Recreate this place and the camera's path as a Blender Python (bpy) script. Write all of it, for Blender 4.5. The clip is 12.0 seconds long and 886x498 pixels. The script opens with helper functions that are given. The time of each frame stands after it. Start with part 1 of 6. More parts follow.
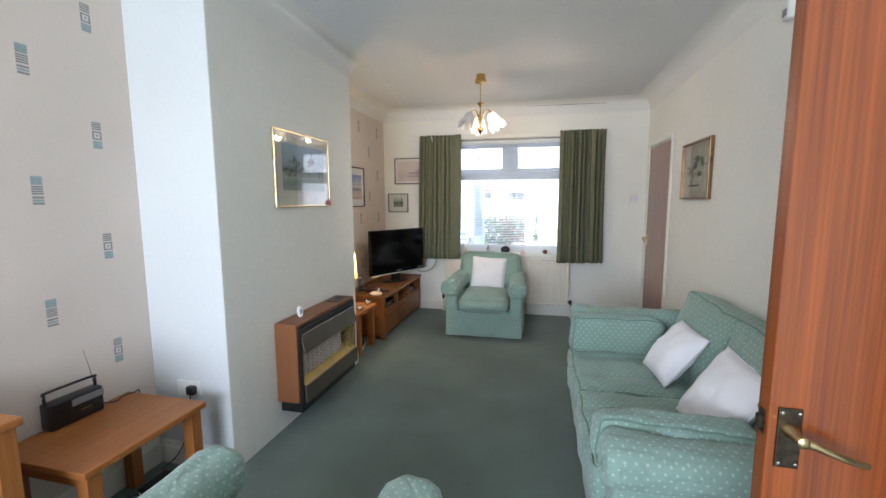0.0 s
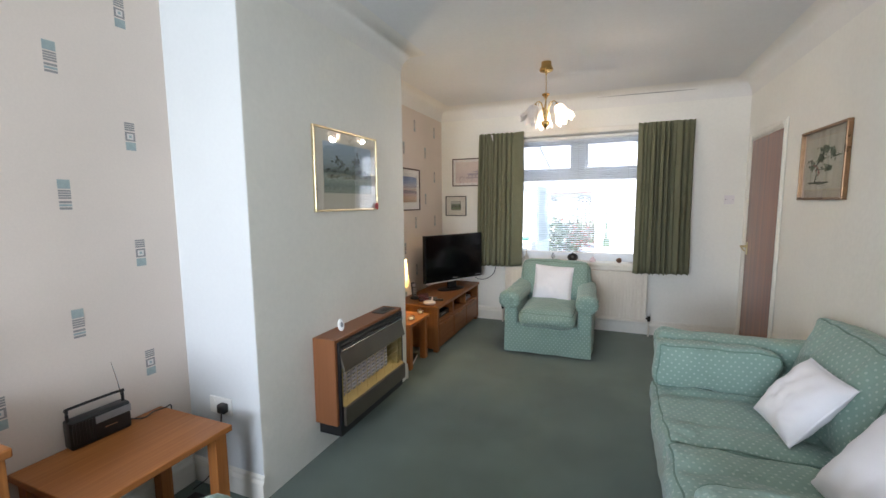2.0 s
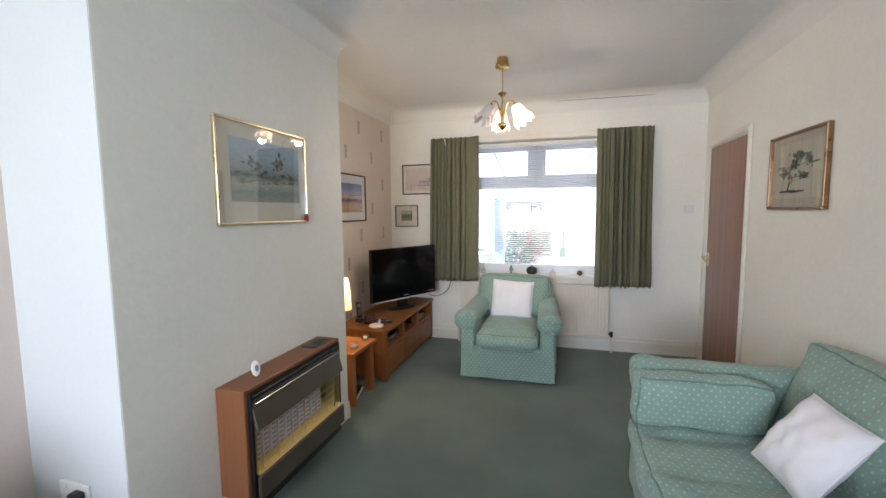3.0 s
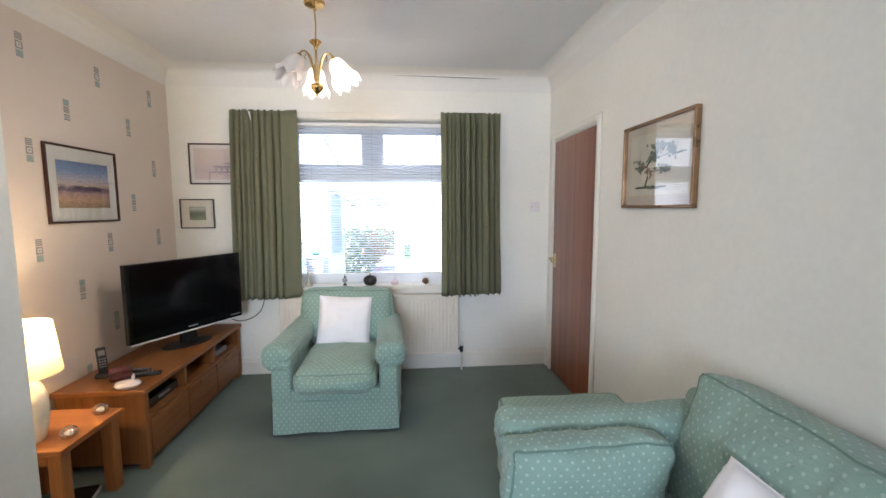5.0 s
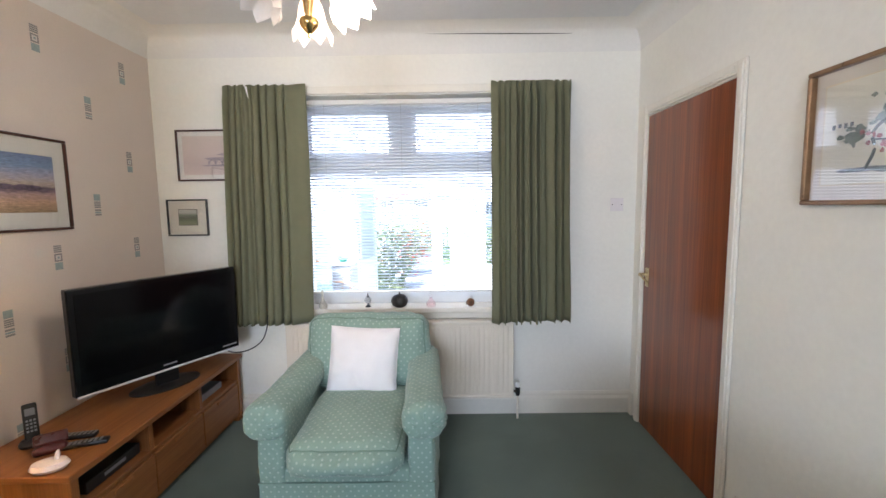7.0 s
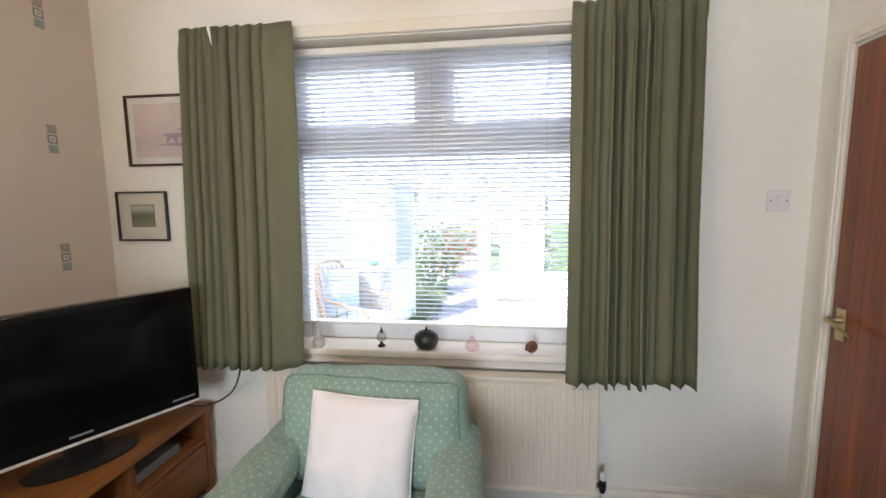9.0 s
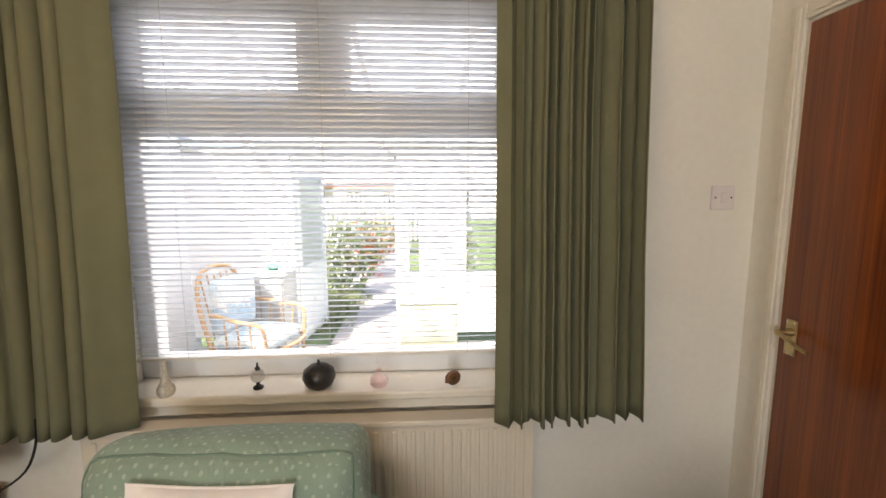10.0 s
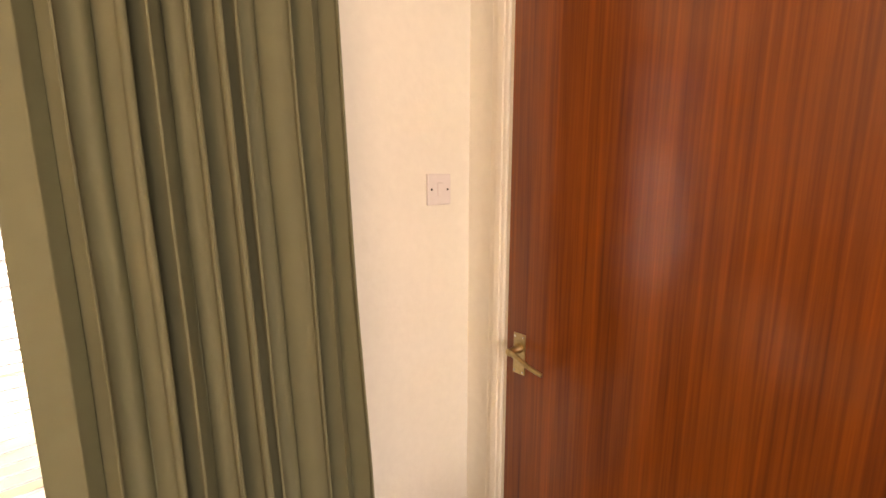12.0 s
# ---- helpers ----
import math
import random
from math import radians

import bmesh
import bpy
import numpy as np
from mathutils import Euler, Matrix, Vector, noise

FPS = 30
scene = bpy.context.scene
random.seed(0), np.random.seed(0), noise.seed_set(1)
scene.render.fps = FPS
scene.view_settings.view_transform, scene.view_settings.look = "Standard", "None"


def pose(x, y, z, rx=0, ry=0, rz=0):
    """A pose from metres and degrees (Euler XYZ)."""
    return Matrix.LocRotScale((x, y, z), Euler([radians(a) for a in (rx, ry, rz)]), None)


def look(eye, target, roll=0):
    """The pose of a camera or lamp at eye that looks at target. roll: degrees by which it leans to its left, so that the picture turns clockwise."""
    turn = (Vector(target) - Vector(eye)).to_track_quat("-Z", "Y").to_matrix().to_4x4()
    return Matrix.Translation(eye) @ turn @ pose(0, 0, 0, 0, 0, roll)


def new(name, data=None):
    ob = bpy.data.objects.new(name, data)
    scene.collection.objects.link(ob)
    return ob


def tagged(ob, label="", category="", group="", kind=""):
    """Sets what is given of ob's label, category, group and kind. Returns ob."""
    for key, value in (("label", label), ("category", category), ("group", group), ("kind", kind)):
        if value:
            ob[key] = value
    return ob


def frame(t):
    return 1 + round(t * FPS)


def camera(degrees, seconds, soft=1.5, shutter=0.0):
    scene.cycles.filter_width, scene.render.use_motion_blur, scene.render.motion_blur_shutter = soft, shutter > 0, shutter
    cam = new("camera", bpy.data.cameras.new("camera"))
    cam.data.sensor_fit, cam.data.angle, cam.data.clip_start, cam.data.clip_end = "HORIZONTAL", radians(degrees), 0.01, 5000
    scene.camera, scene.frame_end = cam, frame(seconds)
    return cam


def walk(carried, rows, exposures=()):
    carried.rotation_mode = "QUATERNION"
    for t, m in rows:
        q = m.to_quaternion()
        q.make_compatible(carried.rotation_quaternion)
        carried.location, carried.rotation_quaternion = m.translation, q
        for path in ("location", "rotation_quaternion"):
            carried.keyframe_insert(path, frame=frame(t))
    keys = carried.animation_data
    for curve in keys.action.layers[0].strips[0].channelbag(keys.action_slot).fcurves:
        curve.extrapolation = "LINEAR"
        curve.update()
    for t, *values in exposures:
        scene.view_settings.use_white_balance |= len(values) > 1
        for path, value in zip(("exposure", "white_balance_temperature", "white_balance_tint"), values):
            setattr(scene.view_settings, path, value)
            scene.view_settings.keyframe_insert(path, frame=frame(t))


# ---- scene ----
cam = camera(93.9, 12.0)
PATH = [
    (0, (0.186, -0.191, 1.448), (-0.274, 1.741, 1.21), -0.2),
    (0.5, (0.132, -0.226, 1.44), (-0.386, 1.691, 1.202), -0.3),
    (1, (0.094, -0.196, 1.439), (-0.536, 1.688, 1.202), -0.3),
    (1.5, (0.109, -0.044, 1.441), (-0.619, 1.805, 1.211), -0.3),
    (2, (0.148, 0.146, 1.446), (-0.602, 1.986, 1.224), -0.5),
    (2.5, (0.113, 0.34, 1.441), (-0.569, 2.209, 1.236), -0.5),
    (3, (0.051, 0.56, 1.455), (-0.499, 2.475, 1.273), -0.6),
    (5, (0.088, 1.403, 1.448), (0.255, 3.386, 1.249), -0.2),
    (5.5, (0.065, 1.611, 1.441), (0.314, 3.585, 1.238), -0.4),
    (6, (0.104, 1.853, 1.445), (0.331, 3.83, 1.242), -0.5),
    (6.5, (0.114, 2.042, 1.448), (0.241, 4.028, 1.243), -0.7),
    (7, (0.076, 2.249, 1.455), (0.06, 4.239, 1.251), -0.8),
    (7.2, (0.059, 2.333, 1.46), (-0.018, 4.322, 1.257), -0.9),
    (8.8, (0.083, 3.084, 1.462), (-0.199, 5.052, 1.237), -0.7),
    (9, (0.068, 3.179, 1.463), (-0.179, 5.15, 1.234), -0.6),
    (9.5, (0.051, 3.385, 1.469), (-0.054, 5.368, 1.232), -0.3),
    (10, (0.113, 3.594, 1.462), (0.235, 5.574, 1.207), -0.2),
    (10.5, (0.229, 3.787, 1.467), (0.657, 5.724, 1.206), 0.1),
    (11, (0.352, 3.908, 1.47), (1.071, 5.751, 1.179), -0.59),
    (11.5, (0.364, 4.083, 1.46), (1.453, 5.738, 1.185), -0.05),
    (12, (0.432, 4.179, 1.481), (1.775, 5.623, 1.147), -0.16),
]

# ---- light ----
EXPOSURES = [(0.0, 1.95, 5800, 11), (3.0, 2.0, 5950, 13), (5.0, 2.18, 5700, 13), (7.2, 2.23, 5700, 14), (9.0, 2.12, 6150, 14), (9.5, 2.0, 6700, 15), (10.0, 1.8, 7400, 16),
             (10.5, 1.05, 7400, 16), (11.0, 1.4, 8000, 18), (11.5, 1.65, 8900, 24), (12.0, 2.68, 9600, 30)]
walk(cam, [(t, look(eye, target, roll)) for t, eye, target, roll in PATH], EXPOSURES)

world = bpy.data.worlds.new("sky")
scene.world = world
world.use_nodes = True
wn = world.node_tree.nodes
sky = wn.new("ShaderNodeTexSky")
sky.sky_type, sky.sun_disc = "NISHITA", False
sky.sun_elevation, sky.sun_rotation = radians(48), radians(215)
world.node_tree.links.new(sky.outputs[0], wn["Background"].inputs[0])
wn["Background"].inputs[1].default_value = 0.15

sun = new("sun", bpy.data.lights.new("sun", "SUN"))
sun.data.energy, sun.data.angle, sun.data.color = 4.8, radians(3), (1.0, 0.95, 0.88)
sun.matrix_world = look((0, 0, 10), (0 + math.sin(radians(35)) * 10, math.cos(radians(35)) * 10, 10 - 10 * math.tan(radians(48))))


def lamp(name, place, watts, colour, size):
    ob = new(name, bpy.data.lights.new(name, "POINT"))
    ob.data.energy, ob.data.color, ob.data.shadow_soft_size = watts, colour, size
    ob.location = place
    return ob


# daylight in the window of the wall behind the walk's start
back_sky = new("back_window_daylight", bpy.data.lights.new("back_window_daylight", "AREA"))
back_sky.data.shape, back_sky.data.size, back_sky.data.size_y = "RECTANGLE", 2.0, 1.3
back_sky.data.energy, back_sky.data.color = 36, (0.93, 0.97, 1.0)
back_sky.matrix_world = look((-0.75, -2.66, 1.5), (-0.75, 5, 1.3))

# ---- materials ----


def node_mat(name):
    m = bpy.data.materials.new(name)
    m.use_nodes = True
    nt = m.node_tree
    return m, nt, nt.nodes["Principled BSDF"]


def surface(name, col, rough=0.6, metal=0.0, var=0.12, scale=3.0, fine=60.0, bump=0.15, dist=0.002, second=None, spec=0.5, mapping=(1, 1, 1), coords="Object", coat=0.0, sheen=0.0):
    """A surface with large, soft variation and a fine grain, both in metres."""
    m, nt, p = node_mat(name)
    L = nt.links.new
    tc = nt.nodes.new("ShaderNodeTexCoord")
    mp = nt.nodes.new("ShaderNodeMapping")
    mp.inputs["Scale"].default_value = mapping
    L(tc.outputs[coords], mp.inputs[0])
    big = nt.nodes.new("ShaderNodeTexNoise")
    big.inputs["Scale"].default_value, big.inputs["Detail"].default_value = scale, 4
    small = nt.nodes.new("ShaderNodeTexNoise")
    small.inputs["Scale"].default_value, small.inputs["Detail"].default_value = fine, 3
    L(mp.outputs[0], big.inputs[0])
    L(mp.outputs[0], small.inputs[0])
    add = nt.nodes.new("ShaderNodeMath")
    add.operation = "MULTIPLY_ADD"
    L(small.outputs[0], add.inputs[0])
    add.inputs[1].default_value = 0.5
    L(big.outputs[0], add.inputs[2])
    ramp = nt.nodes.new("ShaderNodeMapRange")
    ramp.inputs[1].default_value, ramp.inputs[2].default_value = 0.5, 1.0
    L(add.outputs[0], ramp.inputs[0])
    mix = nt.nodes.new("ShaderNodeMix")
    mix.data_type = "RGBA"
    other = second or tuple(c * (1 - 2 * var) for c in col)
    mix.inputs[6].default_value, mix.inputs[7].default_value = (*other, 1), (*(c * (1 + (var if second is None else 0)) for c in col), 1)
    L(ramp.outputs[0], mix.inputs[0])
    L(mix.outputs[2], p.inputs["Base Color"])
    rr = nt.nodes.new("ShaderNodeMapRange")
    rr.inputs[3].default_value, rr.inputs[4].default_value = max(0.02, rough - 0.08), min(1, rough + 0.08)
    L(big.outputs[0], rr.inputs[0])
    L(rr.outputs[0], p.inputs["Roughness"])
    p.inputs["Metallic"].default_value = metal
    p.inputs["Specular IOR Level"].default_value = spec
    p.inputs["Coat Weight"].default_value = coat
    p.inputs["Coat Roughness"].default_value = 0.12
    p.inputs["Sheen Weight"].default_value = sheen
    if bump:
        b = nt.nodes.new("ShaderNodeBump")
        b.inputs["Strength"].default_value, b.inputs["Distance"].default_value = bump, dist
        L(small.outputs[0], b.inputs["Height"])
        L(b.outputs[0], p.inputs["Normal"])
    return m


def wood(name, dark, light, rough=0.35, stretch=14.0, scale=9.0, coat=0.3, bands=0.5):
    """Straight-grained wood: the grain runs along the u of the mesh."""
    m, nt, p = node_mat(name)
    L = nt.links.new
    tc = nt.nodes.new("ShaderNodeTexCoord")
    oi = nt.nodes.new("ShaderNodeObjectInfo")
    sh = nt.nodes.new("ShaderNodeVectorMath")
    sh.operation = "ADD"
    mul = nt.nodes.new("ShaderNodeMath")
    mul.operation = "MULTIPLY"
    mul.inputs[1].default_value = 7.0
    L(oi.outputs["Random"], mul.inputs[0])
    L(tc.outputs["UV"], sh.inputs[0])
    L(mul.outputs[0], sh.inputs[1])
    mp = nt.nodes.new("ShaderNodeMapping")
    mp.inputs["Scale"].default_value = (0.3, stretch, 1)
    L(sh.outputs[0], mp.inputs[0])
    n1 = nt.nodes.new("ShaderNodeTexNoise")
    n1.inputs["Scale"].default_value, n1.inputs["Detail"].default_value, n1.inputs["Distortion"].default_value = scale * 0.22, 5, 0.6
    n2 = nt.nodes.new("ShaderNodeTexNoise")
    n2.inputs["Scale"].default_value, n2.inputs["Detail"].default_value = scale * 1.3, 3
    L(mp.outputs[0], n1.inputs[0])
    L(mp.outputs[0], n2.inputs[0])
    mixf = nt.nodes.new("ShaderNodeMix")
    mixf.inputs[0].default_value = 1 - bands
    L(n1.outputs[0], mixf.inputs[2])
    L(n2.outputs[0], mixf.inputs[3])
    cr = nt.nodes.new("ShaderNodeValToRGB")
    cr.color_ramp.elements[0].position, cr.color_ramp.elements[0].color = 0.28, (*dark, 1)
    cr.color_ramp.elements[1].position, cr.color_ramp.elements[1].color = 0.72, (*light, 1)
    L(mixf.outputs[0], cr.inputs[0])
    L(cr.outputs[0], p.inputs["Base Color"])
    p.inputs["Roughness"].default_value = rough
    p.inputs["Coat Weight"].default_value = coat
    p.inputs["Coat Roughness"].default_value = 0.16
    p.inputs["Specular IOR Level"].default_value = 0.25
    b = nt.nodes.new("ShaderNodeBump")
    b.inputs["Strength"].default_value, b.inputs["Distance"].default_value = 0.12, 0.001
    L(n2.outputs[0], b.inputs["Height"])
    L(b.outputs[0], p.inputs["Normal"])
    return m


def dotted(name, base, dot, pitch=0.036, radius=0.22):
    """Woven cotton with rows of small pale spots, set off by half a step."""
    m, nt, p = node_mat(name)
    L = nt.links.new

    def math_node(op, a, b=None, c=None):
        n = nt.nodes.new("ShaderNodeMath")
        n.operation = op
        for i, v in enumerate((a, b, c)):
            if v is None:
                continue
            if isinstance(v, (int, float)):
                n.inputs[i].default_value = v
            else:
                L(v, n.inputs[i])
        return n.outputs[0]
    tc = nt.nodes.new("ShaderNodeTexCoord")
    sep = nt.nodes.new("ShaderNodeSeparateXYZ")
    L(tc.outputs["UV"], sep.inputs[0])
    u = math_node("DIVIDE", sep.outputs[0], pitch)
    v = math_node("DIVIDE", sep.outputs[1], pitch * 0.62)
    row = math_node("FLOOR", v)
    odd = math_node("MULTIPLY", math_node("FLOORED_MODULO", row, 2.0), 0.5)
    fu = math_node("SUBTRACT", math_node("FRACT", math_node("ADD", u, odd)), 0.5)
    fv = math_node("MULTIPLY", math_node("SUBTRACT", math_node("FRACT", v), 0.5), 0.62)
    d = math_node("SQRT", math_node("ADD", math_node("MULTIPLY", fu, fu), math_node("MULTIPLY", fv, fv)))
    nz = nt.nodes.new("ShaderNodeTexNoise")
    nz.inputs["Scale"].default_value = 400
    L(tc.outputs["UV"], nz.inputs[0])
    d = math_node("ADD", d, math_node("MULTIPLY", math_node("SUBTRACT", nz.outputs[0], 0.5), 0.12))
    mr = nt.nodes.new("ShaderNodeMapRange")
    mr.inputs[1].default_value, mr.inputs[2].default_value, mr.inputs[3].default_value, mr.inputs[4].default_value = radius * 0.55, radius, 1, 0
    L(d, mr.inputs[0])
    big = nt.nodes.new("ShaderNodeTexNoise")
    big.inputs["Scale"].default_value, big.inputs["Detail"].default_value = 7, 4
    L(tc.outputs["Object"], big.inputs[0])
    m0 = nt.nodes.new("ShaderNodeMix")
    m0.data_type = "RGBA"
    m0.inputs[6].default_value, m0.inputs[7].default_value = (*(c * 0.88 for c in base), 1), (*(c * 1.12 for c in base), 1)
    L(big.outputs[0], m0.inputs[0])
    m1 = nt.nodes.new("ShaderNodeMix")
    m1.data_type = "RGBA"
    L(math_node("MULTIPLY", mr.outputs[0], 0.48), m1.inputs[0])
    L(m0.outputs[2], m1.inputs[6])
    m1.inputs[7].default_value = (*dot, 1)
    L(m1.outputs[2], p.inputs["Base Color"])
    p.inputs["Roughness"].default_value, p.inputs["Sheen Weight"].default_value = 0.85, 0.25
    p.inputs["Specular IOR Level"].default_value = 0.2
    wv = nt.nodes.new("ShaderNodeTexNoise")
    wv.inputs["Scale"].default_value, wv.inputs["Detail"].default_value = 900, 2
    L(tc.outputs["UV"], wv.inputs[0])
    crease = nt.nodes.new("ShaderNodeTexNoise")
    crease.inputs["Scale"].default_value, crease.inputs["Detail"].default_value, crease.inputs["Distortion"].default_value = 12, 4, 1.2
    L(tc.outputs["Object"], crease.inputs[0])
    b = nt.nodes.new("ShaderNodeBump")
    b.inputs["Strength"].default_value, b.inputs["Distance"].default_value = 0.3, 0.0008
    L(wv.outputs[0], b.inputs["Height"])
    b2 = nt.nodes.new("ShaderNodeBump")
    b2.inputs["Strength"].default_value, b2.inputs["Distance"].default_value = 0.8, 0.014
    L(crease.outputs[0], b2.inputs["Height"])
    L(b.outputs[0], b2.inputs["Normal"])
    L(b2.outputs[0], p.inputs["Normal"])
    return m


def glass(name, tint=(1, 1, 1), rough=0.0, power=4.0, base=0.04):
    """Thin clear glass: mostly passes light straight on, with a weak mirror on top."""
    m, nt, p = node_mat(name)
    nt.nodes.remove(p)
    tr = nt.nodes.new("ShaderNodeBsdfTransparent")
    tr.inputs[0].default_value = (*tint, 1)
    gl = nt.nodes.new("ShaderNodeBsdfGlossy")
    gl.inputs["Roughness"].default_value = rough
    lw = nt.nodes.new("ShaderNodeLayerWeight")
    lw.inputs[0].default_value = 0.5
    pw = nt.nodes.new("ShaderNodeMath")
    pw.operation = "POWER"
    nt.links.new(lw.outputs["Facing"], pw.inputs[0])
    pw.inputs[1].default_value = power
    fr = nt.nodes.new("ShaderNodeMath")
    fr.operation = "MULTIPLY_ADD"
    nt.links.new(pw.outputs[0], fr.inputs[0])
    fr.inputs[1].default_value, fr.inputs[2].default_value = 0.7, base
    mx = nt.nodes.new("ShaderNodeMixShader")
    nt.links.new(fr.outputs[0], mx.inputs[0])
    nt.links.new(tr.outputs[0], mx.inputs[1])
    nt.links.new(gl.outputs[0], mx.inputs[2])
    nt.links.new(mx.outputs[0], nt.nodes["Material Output"].inputs[0])
    return m


def glow(name, col, strength):
    m, nt, p = node_mat(name)
    p.inputs["Base Color"].default_value = (*col, 1)
    p.inputs["Emission Color"].default_value = (*col, 1)
    p.inputs["Emission Strength"].default_value = strength
    return m


def translucent(name, col, share=0.5, rough=0.5):
    """Cloth or frosted glass that lets part of the light through."""
    m, nt, p = node_mat(name)
    tr = nt.nodes.new("ShaderNodeBsdfTranslucent")
    tr.inputs[0].default_value = (*col, 1)
    nz = nt.nodes.new("ShaderNodeTexNoise")
    nz.inputs["Scale"].default_value, nz.inputs["Detail"].default_value = 18, 4
    tc = nt.nodes.new("ShaderNodeTexCoord")
    nt.links.new(tc.outputs["Object"], nz.inputs[0])
    mr = nt.nodes.new("ShaderNodeMix")
    mr.data_type = "RGBA"
    mr.inputs[6].default_value, mr.inputs[7].default_value = (*(c * 0.86 for c in col), 1), (*col, 1)
    nt.links.new(nz.outputs[0], mr.inputs[0])
    nt.links.new(mr.outputs[2], p.inputs["Base Color"])
    nt.links.new(mr.outputs[2], tr.inputs[0])
    p.inputs["Roughness"].default_value = rough
    mx = nt.nodes.new("ShaderNodeMixShader")
    mx.inputs[0].default_value = share
    nt.links.new(p.outputs[0], mx.inputs[1])
    nt.links.new(tr.outputs[0], mx.inputs[2])
    nt.links.new(mx.outputs[0], nt.nodes["Material Output"].inputs[0])
    return m


M_WALL = surface("embossed_cream_wallpaper", (0.815, 0.80, 0.745), 0.75, var=0.03, scale=1.2, fine=38, bump=0.35, dist=0.003)
# white paint, its colour lowered and cooled to balance the daylight on this side
M_RETURN = surface("toned_white_paint", (0.64, 0.655, 0.66), 0.7, var=0.02, scale=1.5, fine=50, bump=0.2)
M_PAPER = surface("beige_wallpaper", (0.70, 0.61, 0.54), 0.8, var=0.03, scale=1.5, fine=120, bump=0.1)
M_CEIL = surface("ceiling_paint", (0.72, 0.725, 0.74), 0.85, var=0.03, scale=1.0, fine=45, bump=0.15)
M_COVE = surface("coving_paint", (0.76, 0.745, 0.715), 0.8, var=0.03, scale=1.0, fine=45, bump=0.12)
M_TRIM = surface("gloss_white_trim", (0.78, 0.75, 0.68), 0.35, var=0.03, scale=4, fine=30, bump=0.05)
M_UPVC = surface("white_upvc", (0.80, 0.82, 0.84), 0.3, var=0.02, scale=4, fine=30, bump=0.03)
M_CARPET = surface("green_carpet_pile", (0.142, 0.182, 0.157), 0.95, var=0.15, scale=1.7, fine=320, bump=0.8, dist=0.004, spec=0.1, sheen=0.2)
M_SAPELE = wood("sapele_veneer", (0.082, 0.014, 0.003), (0.33, 0.080, 0.010), rough=0.36, stretch=18, scale=7, coat=0.8, bands=0.6)
# oak of the television unit, with the shade on its front darkened in
M_OAK_TV = wood("oak_in_shade", (0.18, 0.063, 0.017), (0.31, 0.125, 0.038), rough=0.4, stretch=12, scale=9, coat=0.15)
M_OAK = wood("oak", (0.25, 0.085, 0.021), (0.42, 0.165, 0.046), rough=0.4, stretch=12, scale=9, coat=0.15)
# the same oak darkened: shade of inner and lower panels put into the colour
M_OAK_SHADE = wood("oak_shaded_panel", (0.21, 0.073, 0.020), (0.35, 0.138, 0.042), rough=0.4, stretch=12, scale=9, coat=0.15)
M_TEAK = wood("brown_wood_laminate", (0.215, 0.083, 0.033), (0.25, 0.100, 0.041), rough=0.4, stretch=16, scale=12, coat=0.1)
M_SOFA = dotted("green_dotted_cotton", (0.245, 0.350, 0.297), (0.54, 0.63, 0.58), 0.036, 0.17)
# green piping, darkened to stand for the shadow along the seams
M_PIPING = surface("shaded_piping_cotton", (0.15, 0.235, 0.195), 0.85, var=0.08, scale=20, fine=300, bump=0.3)
M_WHITECLOTH = surface("white_cushion_cotton", (0.87, 0.85, 0.88), 0.9, var=0.03, scale=6, fine=500, bump=0.4, dist=0.001, sheen=0.2)
M_CURTAIN = translucent("olive_curtain_cotton", (0.268, 0.270, 0.170), 0.42, 0.85)
M_BRASS = surface("polished_brass", (0.62, 0.42, 0.16), 0.22, metal=1.0, var=0.08, scale=20, fine=90, bump=0.03)
M_OLDBRASS = surface("aged_brass", (0.60, 0.47, 0.26), 0.32, metal=1.0, var=0.15, scale=25, fine=90, bump=0.05)
M_PATINA = surface("tarnished_brass", (0.075, 0.058, 0.040), 0.4, metal=0.8, var=0.3, scale=40, fine=120, bump=0.08)
M_CHROME = surface("chrome", (0.75, 0.75, 0.74), 0.18, metal=1.0, var=0.05, scale=10, fine=60, bump=0.02)
M_BLACK = surface("black_plastic", (0.012, 0.012, 0.013), 0.35, var=0.1, scale=20, fine=200, bump=0.08)
M_SCREEN = surface("dark_screen", (0.003, 0.003, 0.004), 0.12, var=0.05, scale=3, fine=20, bump=0.0, spec=0.22)
M_SWITCH = surface("pinkish_white_plastic", (0.74, 0.70, 0.71), 0.4, var=0.02, scale=20, fine=100, bump=0.02)
M_GREYPL = surface("grey_plastic", (0.25, 0.25, 0.26), 0.4, var=0.08, scale=20, fine=150, bump=0.05)
M_WHITEPL = surface("white_plastic", (0.80, 0.79, 0.76), 0.35, var=0.02, scale=20, fine=100, bump=0.02)
M_BRONZE = surface("bronze_lacquered_metal", (0.17, 0.145, 0.115), 0.38, metal=0.7, var=0.06, scale=8, fine=120, bump=0.03)
M_GOLDREF = surface("brassy_reflector", (0.56, 0.44, 0.19), 0.4, metal=0.9, var=0.05, scale=12, fine=80, bump=0.02)
M_RADIANT = surface("fireclay", (0.62, 0.56, 0.58), 0.85, var=0.08, scale=12, fine=120, bump=0.2)
M_GLASS = glass("clear_glass")
M_PICGLASS = glass("picture_glass", base=0.10)
M_CUTGLASS = glass("cut_glass", (0.86, 0.88, 0.90), 0.04, 1.4, 0.14)
M_SHADE = translucent("frosted_glass", (0.94, 0.90, 0.87), 0.42, 0.35)
M_LAMPSHADE = translucent("cream_lampshade_cloth", (0.86, 0.79, 0.60), 0.55, 0.8)
